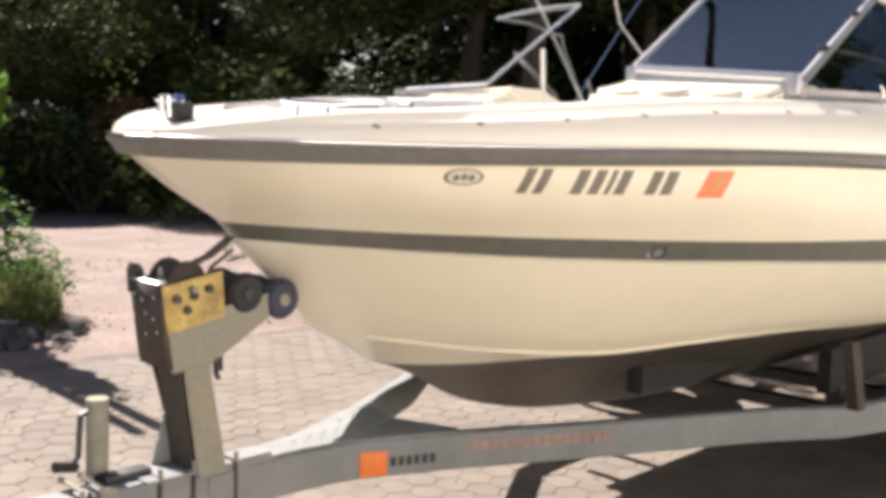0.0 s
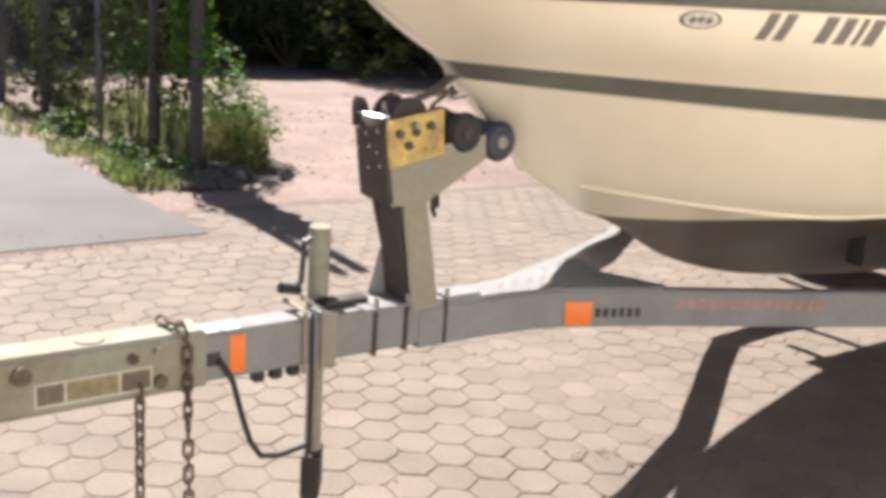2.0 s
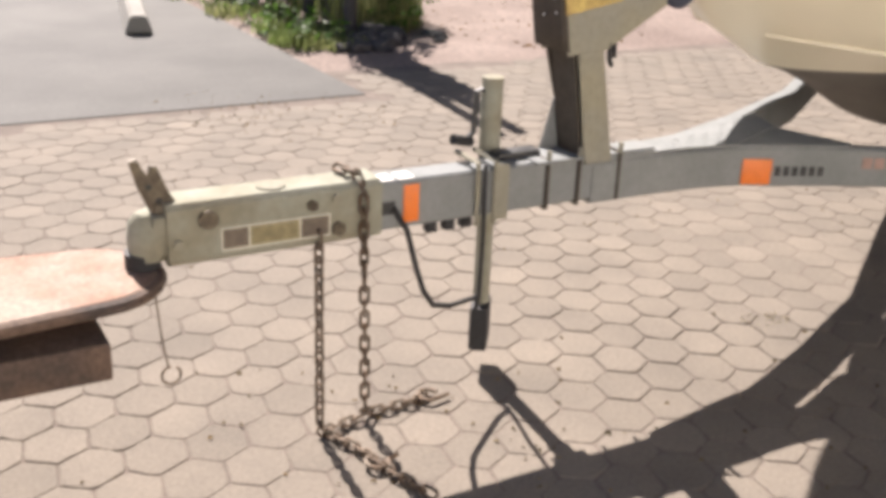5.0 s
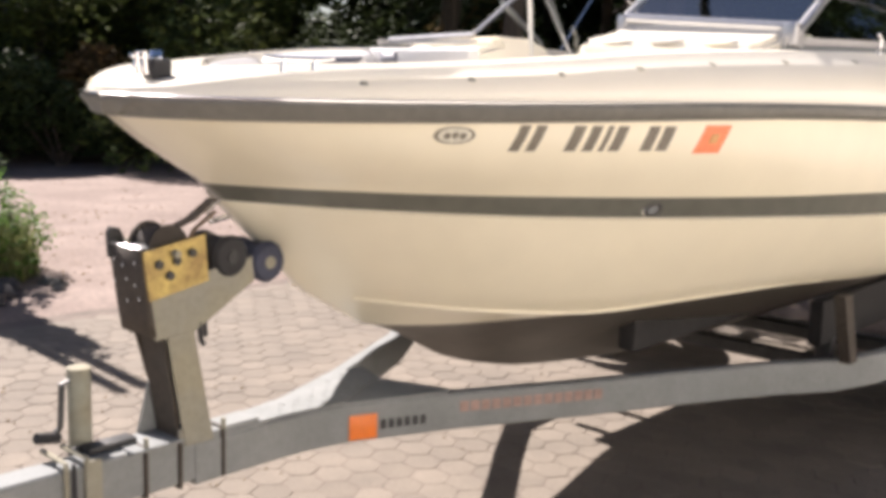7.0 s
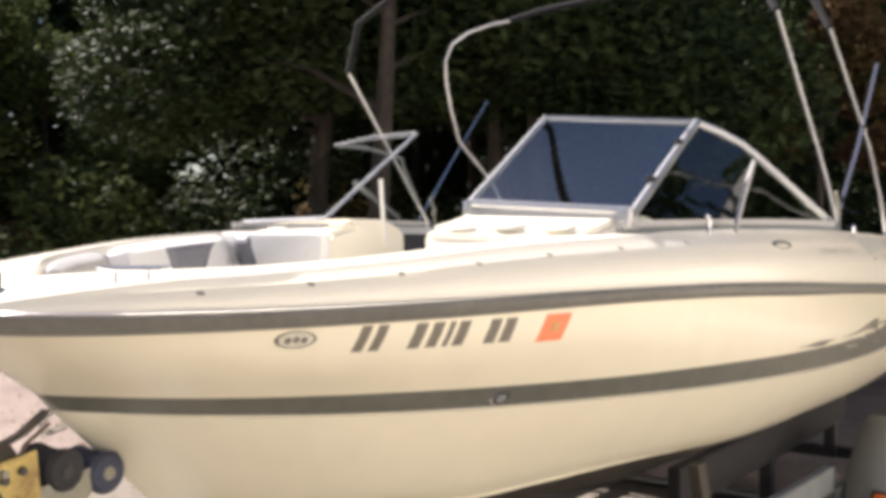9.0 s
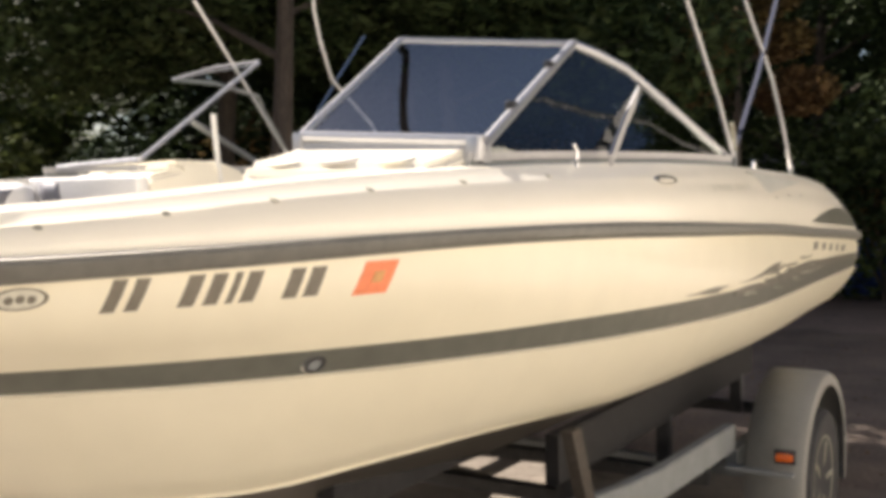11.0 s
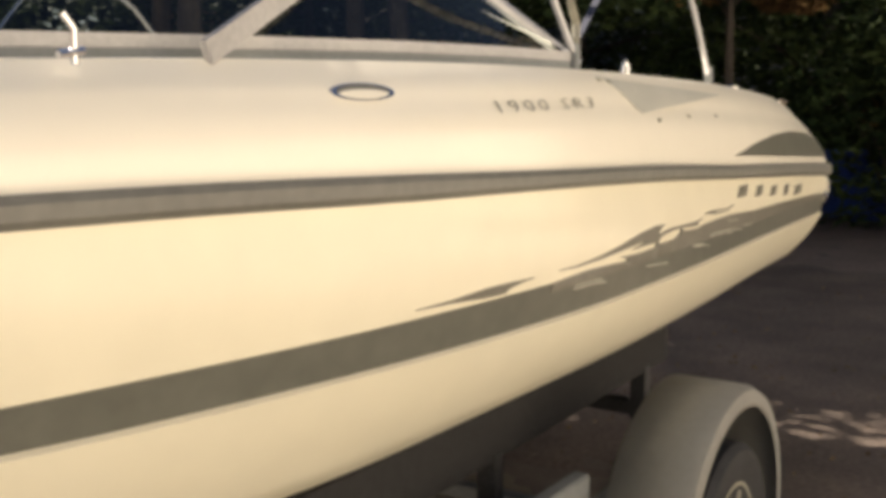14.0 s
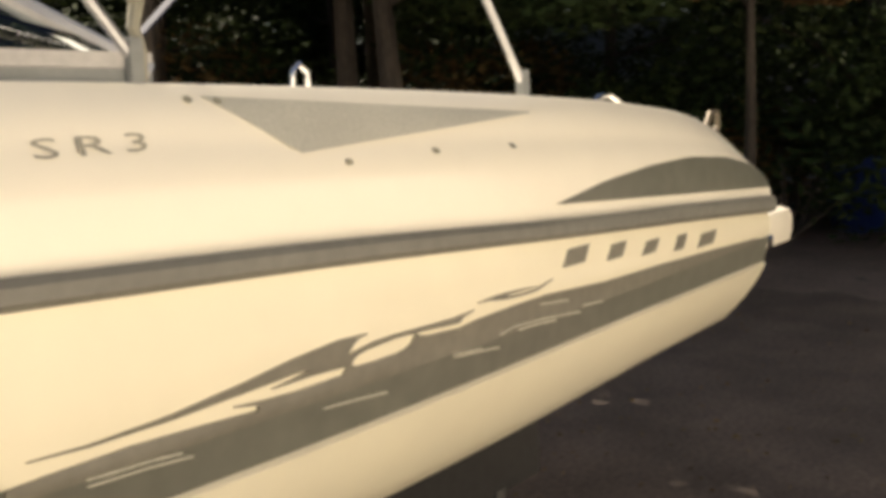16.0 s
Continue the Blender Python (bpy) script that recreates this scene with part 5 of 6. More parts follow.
chain([(-0.606, -0.062, 0.515), (-0.608, -0.066, 0.30), (-0.612, -0.075, 0.03), (-0.605, -0.085, 0.012), (-0.56, -0.20, 0.012), (-0.53, -0.33, 0.012), (-0.49, -0.44, 0.012)], "rusty steel safety chain hanging from the coupler to the pavers")
chain([(-0.515, 0.02, 0.655), (-0.498, -0.03, 0.655), (-0.492, -0.064, 0.62), (-0.490, -0.066, 0.40), (-0.482, -0.062, 0.03), (-0.455, -0.05, 0.012), (-0.38, -0.05, 0.012), (-0.30, -0.045, 0.012)], "rusty steel safety chain looped over the coupler onto the pavers")
chain([(-0.60, -0.085, 0.013), (-0.545, -0.075, 0.013), (-0.485, -0.06, 0.014)], "slack end of rusty chain lying on the pavers")
for p, turn in (((-0.545, -0.27, 0.01), 1.2), ((-0.285, -0.04, 0.01), 0.2)):
    bm = bmesh.new()
    tube(bm, [Vector(p) + Vector((0.028 * math.cos(a + turn) + 0.03 * (1 if a > 5 else 0), 0.028 * math.sin(a + turn), 0.004)) for a in np.linspace(0, 5.4, 14)], 0.006, 7)
    tagged(part("chain_hook", bm, CHAIN), "rusty steel chain hook lying on the pavers", "hook")

# ---- tow hitch of the vehicle in front ----
hitch = thing("tow_hitch", (-1.5, 0, 0.4), "rust-stained step bumper tongue with a hitch ball", "tow hitch")
outline = [(-2.4, -0.30)] + [(-1.128 + 0.155 * math.sin(a), -0.16 * math.cos(a)) for a in np.linspace(0.05, math.pi - 0.05, 14)] + [(-2.4, 0.30)]
bm = prism(bmesh.new(), outline, 0.462, 0.490, "z")
bmesh.ops.bevel(bm, geom=[e for e in bm.edges if abs(e.verts[0].co.z - e.verts[1].co.z) < 1e-4], offset=0.004, segments=1, affect="EDGES")
part("tongue_plate", bm, RUST, hitch, "rusty faded bumper tongue plate")
rim = [(x + 0.004 * (1 if x > -1.2 else 0), y, 0.474) for x, y in outline]
part("plate_rim", tube(bmesh.new(), rim, 0.016, 8), DARK_RUST, hitch, "dark rusted rim of the tongue plate")
part("ball_mount", tubed([(-1.0, 0, 0.470), (-1.0, 0, 0.525)], 0.040, 16), BLACK_RUBBER, hitch)
bm = bmesh.new()
lathe(bm, [(0.02, -0.03), (0.022, 0.0), (0.025, 0.01), (0.001, 0.05)], Matrix.Translation((-0.985, 0, 0.545)), 16)
part("ball", bm, CHROME, hitch)
part("receiver", boxed((-2.4, -0.20, 0.33), (-1.12, 0.12, 0.415), 0.008), DARK_RUST, hitch, "brown rusted receiver block")
part("fin", prism(bmesh.new(), [(-1.40, 0.49), (-1.33, 0.49), (-1.37, 0.56), (-1.42, 0.60)], 0.02, 0.03, "y"), DARK_STEEL, hitch)

# ---- dark soil under the trees behind the stern ----
# brown sheet in place of pavers; its dark colour deepens the tree shade
bm = bmesh.new()
grid_mesh(bm, [[(x, y, (0.0 if x > 5.0 else -0.03) + 0.012 * noise.noise(Vector((x * 2.2, y * 2.2, 1))) + 0.006 * noise.noise(Vector((x * 7, y * 7, 4)))) for x in np.arange(4.7, 14.3, 0.13)] for y in np.arange(-4.6, 6.0, 0.13)])
tagged(part("ground_soil", bm, SOIL), "brown soil under the trees, coloured darker to deepen their shade", "ground", kind="structure")

# ---- paving ----
COL, ROW, ORIGIN = Vector((0.1015, -0.0735, 0)), Vector((-0.0944, -0.1305, 0)), Vector((0.512, 0.598, 0))
bed = tagged(part("pavement", boxed((-3.4, -3.4, -0.05), (5.4, 3.9, -0.0035), 0.0), SAND), "sandy joint bed under hexagonal concrete pavers", "pavement", kind="structure")
U, V = COL.normalized(), ROW.normalized()
GAP = 0.0006


def hexagon(grow):
    """Corners round a paver's middle: flat sides along the rows, points along the columns."""
    w, e, h = 0.0835 + grow, 0.0415 + grow * 0.5, 0.0805 + grow
    return [U * a + V * b for a, b in ((w, 0), (e, h), (-e, h), (-w, 0), (-e, -h), (e, -h))]


def outline_of(grow):
    """The hexagon with two extra points on each side."""
    pts = hexagon(grow)
    return [p.lerp(q, f) for p, q in zip(pts, pts[1:] + pts[:1]) for f in (0.0, 0.33, 0.67)]


SIDES = 18
rings = [[p + Vector((0, 0, z)) for p in outline_of(g)] for g, z in ((-GAP, -0.016), (-GAP, -0.003), (-GAP - 0.0012, -0.001), (-GAP - 0.0045, 0.0))]


def paver_shape(rnd):
    """Rings of one paver, its edges worn wavy and its corners chipped."""
    pull = [rnd.uniform(-0.0042, 0.0018) - (rnd.uniform(0.0, 0.003) if k % 3 == 0 else 0.0) for k in range(SIDES)]
    return [[p * (1 + pull[k] / 0.08) if z else p * (1 + 0.5 * pull[k] / 0.08) for k, p in enumerate(r)] for z, r in enumerate(rings)]


def paver_mesh(name, rnd):
    bm = bmesh.new()
    vs = [[bm.verts.new(p) for p in r] for r in paver_shape(rnd)]
    for a, b in zip(vs, vs[1:]):
        for k in range(SIDES):
            bm.faces.new((a[k], a[(k + 1) % SIDES], b[(k + 1) % SIDES], b[k]))
    bm.faces.new(vs[-1])
    bmesh.ops.recalc_face_normals(bm, faces=bm.faces)
    me = bpy.data.meshes.new(name)
    bm.to_mesh(me)
    bm.free()
    me.materials.append(PAVER)
    return me


rnd = random.Random(7)
shapes = [paver_mesh("paver", rnd) for _ in range(14)]
verts, faces = [], []
near = []
for i in range(-80, 90):
    for j in range(-70, 70):
        c = ORIGIN + COL * i + ROW * (j + (0.5 if i % 2 else 0))
        if not (-3.2 < c.x < 5.0 + 0.35 * noise.noise(c * 1.3) and -3.2 < c.y < 3.75):
            continue
        if c.x < 1.12 and c.y > 3.12:
            continue
        dz = rnd.uniform(-0.0012, 0.001) + 0.003 * noise.noise(c * 0.9)
        tilt = Matrix.Rotation(rnd.uniform(-0.006, 0.006), 4, "X") @ Matrix.Rotation(rnd.uniform(-0.006, 0.006), 4, "Y")
        if -1.15 < c.x < 1.35 and -0.95 < c.y < 1.28:
            near.append((c, dz, tilt))
            continue
        base = len(verts)
        for r in paver_shape(rnd):
            verts.extend((tilt @ p + c + Vector((0, 0, dz)))[:] for p in r)
        for q in range(3):
            for k in range(SIDES):
                nxt = (k + 1) % SIDES
                faces.append((base + q * SIDES + k, base + q * SIDES + nxt, base + (q + 1) * SIDES + nxt, base + (q + 1) * SIDES + k))
        faces.append(tuple(base + 3 * SIDES + k for k in range(SIDES)))
me = bpy.data.meshes.new("paver_field")
me.from_pydata(verts, [], faces)
me.materials.append(PAVER_FIELD)
field = new("paver_field", me)
field.parent = bed
tagged(field, kind="stuff")
for c, dz, tilt in near:
    ob = new("paver", rnd.choice(shapes))
    ob.parent = bed
    ob.matrix_basis = Matrix.Translation(c + Vector((0, 0, dz))) @ tilt


# ---- plants ----
def leaf_cloud(clusters, count, size, rnd, flat=0.35, droop=0.0):
    """Vertices and faces of many small leaves gathered in clumps (centre, radii)."""
    verts, faces = [], []
    weights = [r[0] * r[1] * r[2] for _, r in clusters]
    total = sum(weights)
    for (c, r), w in zip(clusters, weights):
        for _ in range(max(8, int(count * w / total))):
            d = Vector((rnd.gauss(0, 1), rnd.gauss(0, 1), rnd.gauss(0, 1))).normalized()
            k = rnd.uniform(0.35, 1.0) ** 0.6
            p = Vector(c) + Vector((d.x * r[0], d.y * r[1], d.z * r[2])) * k
            s = size * rnd.uniform(0.6, 1.4)
            a = Vector((rnd.gauss(0, 1), rnd.gauss(0, 1), rnd.gauss(0, flat) - droop)).normalized()
            b = a.cross(Vector((rnd.gauss(0, 0.5), rnd.gauss(0, 0.5), 1))).normalized()
            n = a.cross(b) * (s * 0.12)
            i = len(verts)
            verts += [(p - a * s * 0.5)[:], (p + b * s * 0.24 + n)[:], (p + a * s * 0.55)[:], (p - b * s * 0.24 + n)[:]]
            faces.append((i, i + 1, i + 2, i + 3))
    return verts, faces


def leaf_object(name, data, mat, parent):
    me = bpy.data.meshes.new(name)
    me.from_pydata(data[0], [], data[1])
    me.materials.append(mat)
    ob = new(name, me)
    ob.parent = parent
    return ob


def tree(at, height, spread, mat, label, seed, leaves=4200, size=0.17, low=0.25, trunk_r=0.13, category="tree", name="tree"):
    """A tapered, bent trunk with limbs, and a crown of leaf clumps round the limb ends."""
    rnd = random.Random(seed)
    th = thing(name, at, label, category, "trees behind the yard")
    base = Vector(at)
    bm = bmesh.new()
    lean = Vector((rnd.uniform(-0.5, 0.5), rnd.uniform(-0.5, 0.5), 0))
    top = base + Vector((0, 0, height * 0.8)) + lean
    spine = [base + (top - base) * f + Vector((math.sin(f * 5 + seed), math.cos(f * 4 + seed), 0)) * 0.12 * f - Vector((0, 0, 0.1 if f == 0 else 0)) for f in np.linspace(0, 1, 9)]
    tube(bm, spine, [trunk_r * (1.25 if k == 0 else 1 - 0.8 * k / 8) for k in range(9)], 9)
    clusters = []
    for k in range(13):
        f = low + (0.98 - low) * (k + rnd.random()) / 13
        p = base + (top - base) * f
        a = rnd.uniform(0, 2 * math.pi)
        reach = spread * rnd.uniform(0.45, 1.0) * (1.15 - 0.55 * abs(f - 0.45) * 2)
        q = p + Vector((math.cos(a) * reach, math.sin(a) * reach, rnd.uniform(0.1, 0.9)))
        tube(bm, [p, p.lerp(q, 0.5) + Vector((0, 0, 0.15)), q], [trunk_r * 0.45 * (1.1 - f), trunk_r * 0.28 * (1.1 - f), 0.012], 6)
        rr = spread * rnd.uniform(0.32, 0.55)
        clusters.append((q, (rr, rr, rr * rnd.uniform(0.55, 0.9))))
        clusters.append((p.lerp(q, 0.6), (rr * 0.7, rr * 0.7, rr * 0.5)))
    tr = part("trunk", bm, BARK, th)
    leaf_object("crown", leaf_cloud(clusters, leaves, size, rnd), mat, th).matrix_parent_inverse = Matrix.Translation(-base)
    return th


def shrub(at, radii, mat, label, seed, leaves=1500, size=0.11, category="shrub"):
    """Stems from the ground with clumps of leaves on them."""
    rnd = random.Random(seed)
    th = thing("shrub", at, label, category, "shrubs behind the yard")
    base = Vector(at)
    clusters = []
    for k in range(9):
        a = rnd.uniform(0, 2 * math.pi)
        q = base + Vector((math.cos(a) * radii[0] * rnd.uniform(0.1, 0.9), math.sin(a) * radii[1] * rnd.uniform(0.1, 0.9), radii[2] * rnd.uniform(0.25, 0.95)))
        bm = bmesh.new()
        tube(bm, [base + Vector((rnd.uniform(-0.1, 0.1), rnd.uniform(-0.1, 0.1), -0.03)), base.lerp(q, 0.6) + Vector((0, 0, 0.1)), q], [0.03, 0.02, 0.006], 5)
        part("stem", bm, BARK, th)
        rr = radii[2] * rnd.uniform(0.22, 0.4)
        clusters.append((q, (rr * 1.2, rr * 1.2, rr)))
    leaf_object("foliage", leaf_cloud(clusters, leaves, size, rnd), mat, th).matrix_parent_inverse = Matrix.Translation(-base)
    return th


rnd = random.Random(11)
# tall trees round the far side of the yard
for k, (x, y, h, s) in enumerate(((-1.5, 17.5, 7.5, 2.4), (2.2, 20.2, 8.0, 2.6), (5.4, 20.0, 7.0, 2.4), (8.4, 16.6, 7.5, 2.6), (10.8, 15.6, 7.0, 2.4), (7.0, 19.0, 8.0, 2.6), (12.6, 14.6, 7.0, 2.4), (13.6, 12.0, 8.5, 2.6), (15.2, 8.6, 9.0, 2.8), (17.4, 5.6, 8.5, 2.6), (15.6, 1.2, 8.0, 2.6), (15.2, -2.8, 8.0, 2.6), (18.0, 12.0, 11.0, 3.4), (19.0, 4.0, 11.0, 3.4))):
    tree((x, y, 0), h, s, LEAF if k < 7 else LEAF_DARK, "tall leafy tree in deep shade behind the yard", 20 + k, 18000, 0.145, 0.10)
# trees that shade the stern end of the yard
for k, (x, y, h, s) in enumerate(((8.3, 5.4, 8.5, 2.9), (11.3, 5.6, 8.5, 3.0), (10.6, 8.6, 9.0, 2.6), (10.8, 4.5, 7.5, 2.6), (11.5, 9.4, 9.0, 3.0), (13.6, -3.4, 8.0, 2.8))):
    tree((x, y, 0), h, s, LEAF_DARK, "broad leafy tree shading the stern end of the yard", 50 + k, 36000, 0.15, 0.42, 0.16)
tree((12.4, 1.5, 0), 5.4, 0.8, LEAF_BROWN, "slim tree with dead rust-brown foliage behind the stern", 91, 9000, 0.13, 0.5, 0.07)
# far woods that close the view
rnd = random.Random(77)
clumps = []
for k in range(90):
    a = radians(112 - 150 * k / 89)
    r = 24 + rnd.uniform(-1.5, 1.5)
    for z in (1.5, 4.5, 7.0) if k < 42 or 46 < k < 60 else (1.5, 4.5, 7.5, 10.5):
        clumps.append((Vector((1 + r * math.cos(a), 1 + r * math.sin(a), z + rnd.uniform(-1, 1))), (1.9, 1.9, 1.9)))
me = bpy.data.meshes.new("far_woods")
data = leaf_cloud(clumps, 150000, 0.48, rnd)
me.from_pydata(data[0], [], data[1])
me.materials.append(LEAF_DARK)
tagged(new("far_woods", me), "dense dark woods beyond the yard", "woods", kind="stuff")
rnd = random.Random(11)
# undergrowth
for k in range(34):
    f = k / 33
    a = radians(94 - 112 * f)
    r = 15.8 + 1.6 * math.sin(k * 2.3)
    x, y = 0.5 + r * math.cos(a) * 0.92, 1.0 + r * math.sin(a)
    mat = ((LEAF_DARK, LEAF, LEAF_DARK, LEAF_BROWN)[k % 4] if k < 17 else (LEAF_DARK, LEAF_DARK, LEAF_BROWN, LEAF_DARK)[k % 4])
    shrub((x, y, 0), (1.3, 1.3, rnd.uniform(1.4, 2.8)), mat, "dense dusty shrub with dead brown leaves" if mat is LEAF_BROWN else "dense dark green shrub", 100 + k, 2600, 0.17)


def wall_run(name, a, b, height, thick, mat, label):
    d = Vector((b[0] - a[0], b[1] - a[1], 0))
    m = Matrix.Translation((a[0], a[1], 0)) @ Matrix.Rotation(math.atan2(d.y, d.x), 4, "Z")
    ob = part(name, box(bmesh.new(), (0, -thick / 2, -0.05), (d.length, thick / 2, height), m, 0.01), mat)
    return tagged(ob, label, "wall", kind="structure")


wall_run("wall_north", (-8, 21.5), (15, 21.5), 3.1, 0.2, WALL, "blue-grey rendered boundary wall behind the trees")
wall_run("wall_east", (21.5, 21.5), (21.5, -11), 3.1, 0.2, WALL, "blue-grey rendered boundary wall behind the trees")
# pale ground added out of view to bounce sun onto the hull
tagged(part("driveway", boxed((-14, -11, -0.05), (16, -3.45, 0.0), 0.005), BOUNCE_GROUND), "added pale ground out of view that throws sunlight up at the hull", "driveway", kind="structure")
# unseen wall, added as a reflector to brighten the hull's near side
wall_run("wall_south", (-14, -11.0), (21.5, -11.0), 5.2, 0.2, BOUNCE_WALL, "added cream wall out of view that bounces sunlight onto the hull")

# ---- fence at the edge of the slab ----
fence = thing("fence", (1.72, 6.0, 0), "overgrown wire fence on weathered posts beside the slab", "fence")
FENCE_POSTS = ((1.68, 4.84, 2.75, 0.05), (1.61, 5.46, 3.4, 0.045), (1.58, 6.6, 2.0, 0.035), (1.54, 8.0, 2.0, 0.045), (1.50, 9.4, 2.0, 0.045))
for x, y, h, r in FENCE_POSTS:
    part("post", tubed([(x, y, -0.05), (x + 0.01, y, h * 0.5), (x, y, h)], [r, r * 0.95, r * 0.9], 9), POST if r > 0.04 else WIRE, fence)
bm = bmesh.new()
for k in range(34):
    y0 = 4.84 + k * 0.135
    for z0, z1 in ((0.1, 1.9), (1.9, 0.1)):
        tube(bm, [(1.67 - 0.035 * (y0 - 4.5), y0, z0), (1.67 - 0.035 * (y0 + 1.2 - 4.5), min(y0 + 1.2, 9.4), z1)], 0.0028, 4)
tagged(part("wire_mesh", bm, WIRE, fence), kind="stuff")
part("top_rail", tubed([(1.68, 4.84, 1.92), (1.50, 9.4, 1.92)], 0.018, 8), WIRE, fence)

shed = thing("shed", (0.2, 15.0, 0), "brown boarded shed seen through the fence", "shed")
for k in range(16):
    part("board", boxed((-1.4 + 0.2 * k, 14.0 + 0.01 * (k % 3), 0.0), (-1.4 + 0.2 * k + 0.194, 14.03 + 0.01 * (k % 3), 2.3), 0.004), SHED, shed)
part("roof", boxed((-1.7, 13.7, 2.3), (2.1, 16.5, 2.38), 0.01), POST, shed)

# vines, weeds and grass round the fence
rnd = random.Random(5)
vine = thing("fence_vine", (1.74, 5.2, 0), "bright green vine climbing the fence posts", "vine")
clusters = []
for k in range(14):
    y = rnd.uniform(4.8, 6.4)
    h = rnd.uniform(0.5, 2.3)
    p = Vector((1.68 + rnd.uniform(-0.08, 0.12), y, h))
    bm = bmesh.new()
    tube(bm, [(1.68, y + rnd.uniform(-0.2, 0.2), 0), (1.70, y, h * 0.5), p], 0.006, 5)
    part("stem", bm, BARK, vine)
    clusters.append((p, (0.16, 0.2, 0.22)))
leaf_object("foliage", leaf_cloud(clusters, 1100, 0.075, rnd), WEED, vine).matrix_parent_inverse = Matrix.Translation(-vine.location)


clusters = [(Vector((1.72 - 0.035 * (y - 4.6) + rnd.uniform(-0.1, 0.12), y, rnd.uniform(0.2, 1.9))), (0.14, 0.25, 0.25)) for y in np.linspace(5.1, 9.6, 46)]
leaf_object("dark_foliage", leaf_cloud(clusters, 3800, 0.085, rnd), LEAF, vine).matrix_parent_inverse = Matrix.Translation(-vine.location)
crest = [(Vector((1.76, 4.9 + rnd.uniform(-0.1, 0.25), z)), (0.13, 0.14, 0.16)) for z in (0.95, 1.1, 1.25, 1.4, 1.55, 1.7)]
leaf_object("drooping_leaves", leaf_cloud(crest, 620, 0.16, rnd, 0.3, 1.4), WEED, vine).matrix_parent_inverse = Matrix.Translation(-vine.location)
def stone(at, size, seed, mat, label, group):
    bm = bmesh.new()
    bmesh.ops.create_icosphere(bm, subdivisions=2, radius=1)
    for v in bm.verts:
        v.co = Vector((v.co.x * size * 1.3, v.co.y * size, v.co.z * size * 0.8)) * (1 + 0.35 * noise.noise(v.co * 1.6 + Vector((seed, 0, 0)))) + Vector((at[0], at[1], size * 0.35))
    return tagged(part("stone", bm, mat, angle=25), label, "stone", group)


for k, (x, y, r) in enumerate(((1.42, 4.42, 0.06), (1.55, 4.40, 0.08), (1.70, 4.36, 0.07), (1.66, 4.56, 0.10), (1.84, 4.52, 0.09), (1.98, 4.74, 0.09), (2.08, 4.98, 0.08), (2.16, 5.2, 0.07), (1.86, 4.8, 0.11))):
    stone((x, y), r, 30 + k, POST, "dark weathered stone heaped at the fence foot", "dark stones at the fence foot")


def blades(name, spots, count, tall, mat, label, category, seed, width=0.006):
    """Bent grass blades scattered over spots of (x, y, radius)."""
    rnd = random.Random(seed)
    verts, faces = [], []
    for _ in range(count):
        x, y, r = rnd.choice(spots)
        a, d = rnd.uniform(0, 2 * math.pi), r * rnd.random() ** 0.5
        p = Vector((x + d * math.cos(a), y + d * math.sin(a), 0.0))
        h = tall * rnd.uniform(0.4, 1.15)
        t = rnd.uniform(0, 2 * math.pi)
        side = Vector((math.cos(t), math.sin(t), 0)) * width * rnd.uniform(0.6, 1.5)
        bend = Vector((-side.y, side.x, 0)).normalized() * h * rnd.uniform(0.05, 0.55)
        i = len(verts)
        mid, tip = p + bend * 0.35 + Vector((0, 0, h * 0.6)), p + bend + Vector((0, 0, h))
        verts += [(p - side)[:], (p + side)[:], (mid + side * 0.7)[:], (mid - side * 0.7)[:], tip[:]]
        faces += [(i, i + 1, i + 2, i + 3), (i + 3, i + 2, i + 4)]
    me = bpy.data.meshes.new(name)
    me.from_pydata(verts, [], faces)
    me.materials.append(mat)
    return tagged(new(name, me), label, category, kind="stuff")


blades("grass", [(2.05, 5.1, 0.22), (2.2, 5.55, 0.38), (2.15, 6.1, 0.42), (2.35, 5.8, 0.3), (2.2, 6.8, 0.5), (2.05, 7.8, 0.5), (2.25, 5.25, 0.22), (2.0, 5.4, 0.3)], 3000, 0.42, GRASS, "tall sunlit grass and weeds beside the fence", "grass", 3)
blades("grass", [(1.45, 4.6, 0.25), (1.4, 5.3, 0.3), (1.35, 6.1, 0.35), (1.3, 7.2, 0.4), (1.3, 8.4, 0.5), (1.25, 4.8, 0.2)], 2000, 0.11, GRASS, "short dry grass along the slab edge", "grass", 4)
weeds = thing("weed_clump", (2.25, 5.6, 0), "leafy green weeds among the grass", "weeds")
for x, y, z in ((2.1, 5.0, 0.2), (2.3, 5.6, 0.28), (2.2, 6.3, 0.3), (2.45, 5.9, 0.15), (1.95, 5.4, 0.4), (1.95, 5.0, 0.6), (2.0, 5.25, 0.8), (2.2, 5.5, 0.5), (2.35, 5.25, 0.3), (2.45, 5.5, 0.35), (2.15, 5.15, 0.55), (1.4, 4.75, 0.06), (1.35, 5.2, 0.08), (1.38, 5.8, 0.1), (1.3, 6.6, 0.12)):
    leafy = leaf_object("leafy_stem", leaf_cloud([(Vector((x, y, z)), (0.25, 0.3, 0.2))], 170, 0.06, rnd), WEED, weeds)
    leafy.matrix_parent_inverse = Matrix.Translation(-weeds.location)
    tagged(leafy, kind="stuff")
for k in range(7):
    stone((2.15 + rnd.uniform(-0.1, 0.25), 4.5 + 0.16 * k + rnd.uniform(-0.05, 0.05)), rnd.uniform(0.03, 0.06), k, SLAB, "rough grey stone at the foot of the fence", "stones along the fence")
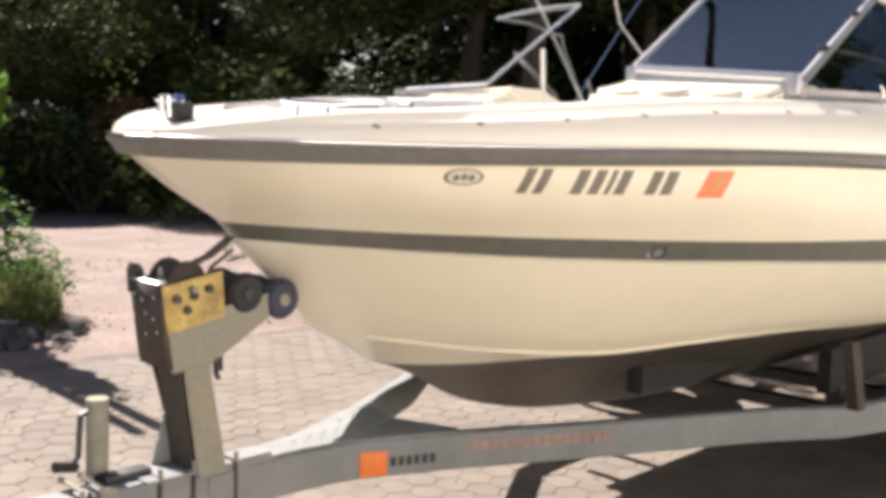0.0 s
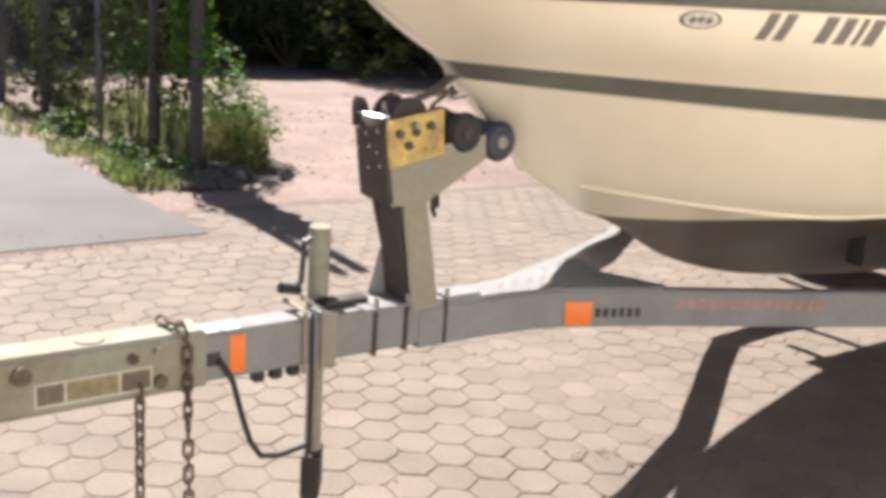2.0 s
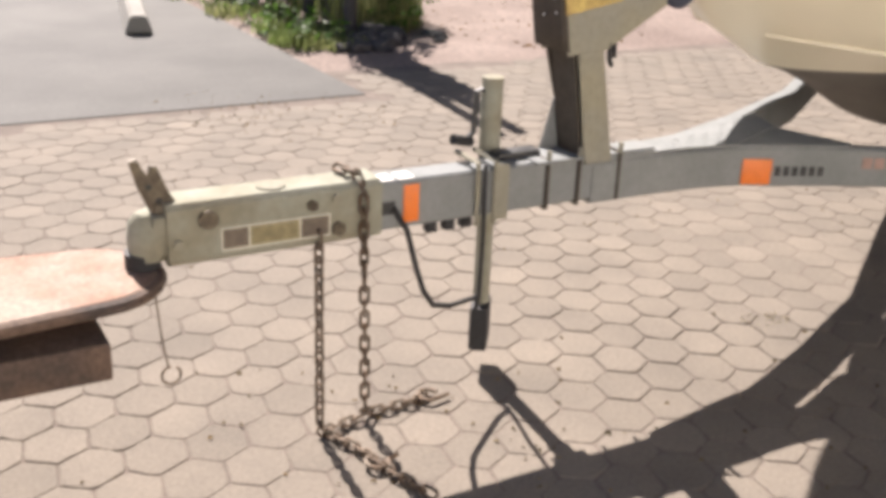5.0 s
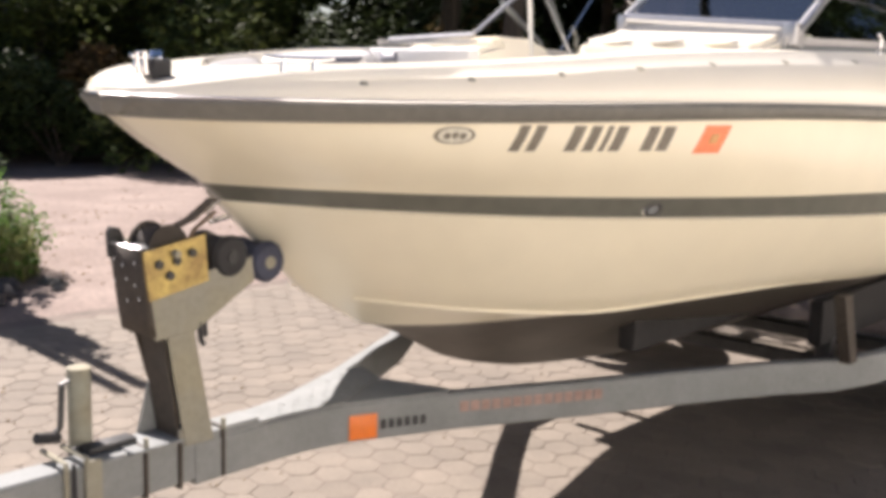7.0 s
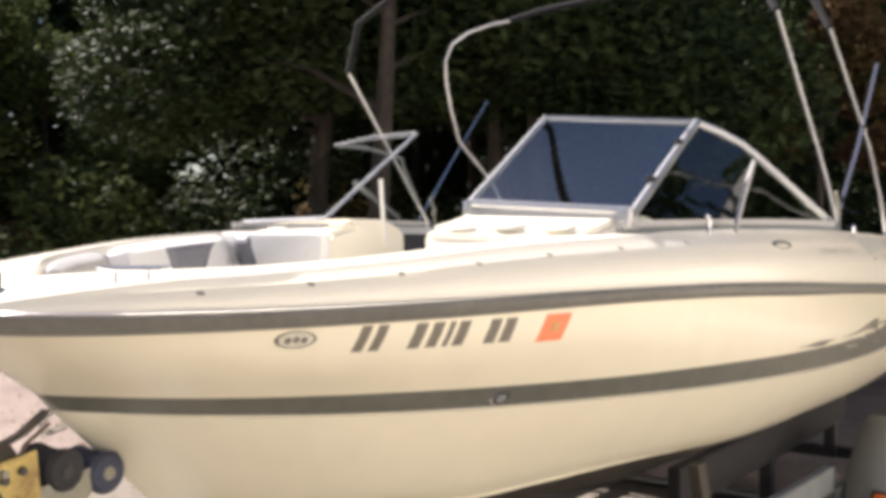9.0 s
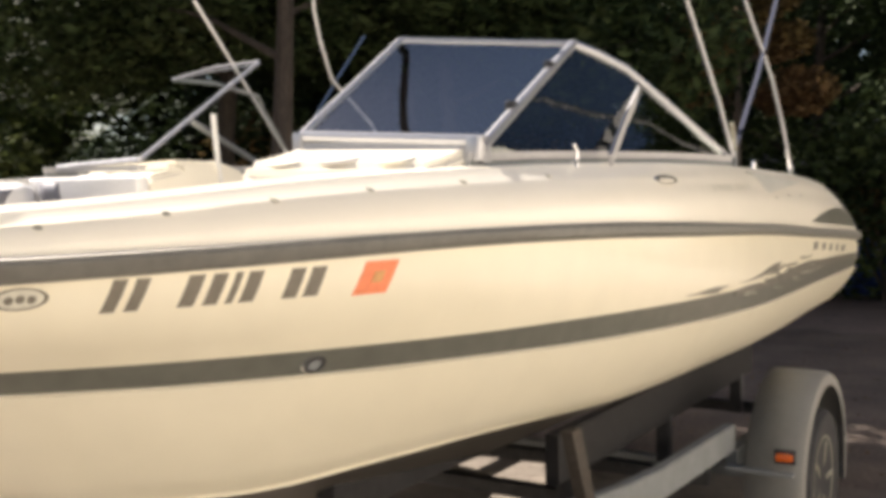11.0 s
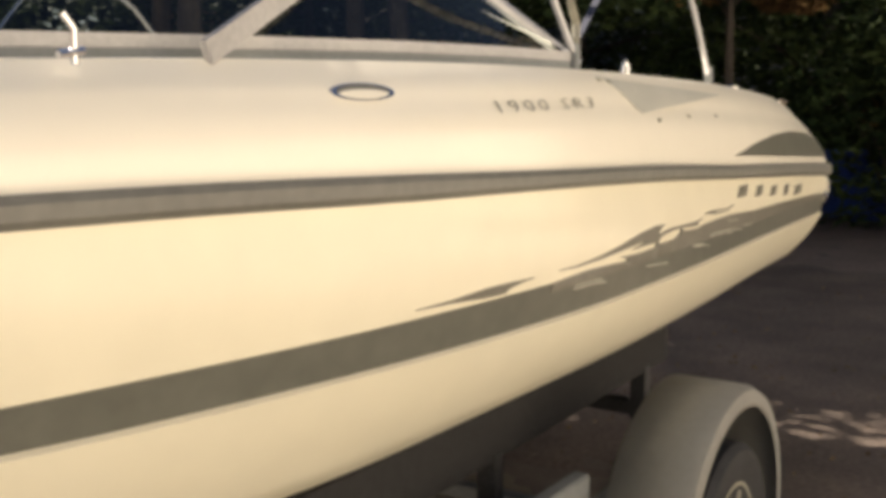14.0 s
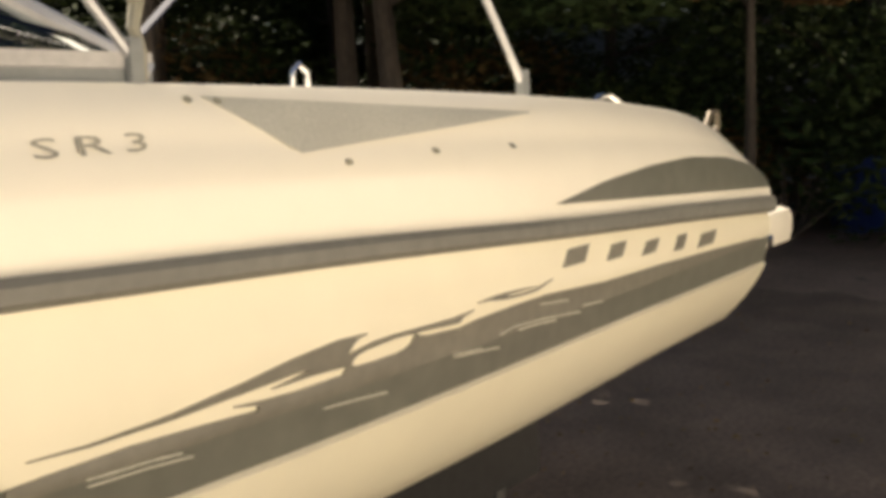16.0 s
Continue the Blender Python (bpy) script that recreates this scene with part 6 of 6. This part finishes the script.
# scattered leaf litter on the dirt
blades("leaf_litter", [(3.2, 5.5, 1.4), (4.5, 6.5, 2.0), (3.0, 8.0, 1.6), (6.0, 9.0, 2.5)], 1500, 0.02, LEAF_BROWN, "dry brown leaf litter on the dirt", "leaf litter", 9, 0.018)

blades("paver_litter", [(1.25, -1.0, 0.5), (0.3, -0.6, 1.0), (-0.6, -0.4, 0.8), (0.4, 1.6, 1.2), (0.6, 2.9, 0.5), (2.2, 1.5, 1.2), (0.2, 3.2, 0.4)], 420, 0.010, LEAF_BROWN, "dry leaf scraps and twigs on the pavers", "leaf litter", 12, 0.007)

blades("soil_litter", [(6.2, -0.6, 1.3), (7.5, 0.5, 1.8), (9.0, -0.5, 2.0), (6.5, 1.5, 1.5)], 450, 0.016, LEAF_BROWN, "dead leaves scattered over the dark soil", "leaf litter", 14, 0.014)
blades("straw", [(0.90, -0.05, 0.06), (0.98, -0.06, 0.04)], 70, 0.009, STRAW, "small scrap heap of pale straw on the pavers", "straw", 15, 0.003)
# wheel stop on the slab
bm = bmesh.new()
prism(bm, [(-0.10, 0.014), (-0.055, 0.14), (0.055, 0.14), (0.10, 0.014)], 0.0, 2.3, "y")
bmesh.ops.bevel(bm, geom=list(bm.edges), offset=0.012, segments=2, affect="EDGES")
stop = part("wheel_stop", bm, STOP)
stop.matrix_basis = Matrix.Translation((0.30, 5.45, 0)) @ Matrix.Rotation(radians(-11), 4, "Z")
tagged(stop, "pale concrete wheel stop on the slab", "wheel stop")

# blue sheet and clutter far behind the stern
bm = bmesh.new()
rows = [[Vector((14.2 + 0.25 * math.sin(k * 0.9) + 0.1 * j, -0.6 + 0.25 * k, 0.9 * (1 - j / 5) + 0.08 * math.sin(k * 1.7 + j))) for k in range(9)] for j in range(6)]
grid_mesh(bm, rows)
tarp = part("tarpaulin", bm, BLUE_TARP)
tarp.modifiers.new("thick", "SOLIDIFY").thickness = 0.01
tagged(tarp, "crumpled dark blue tarpaulin among the shrubs", "tarpaulin")
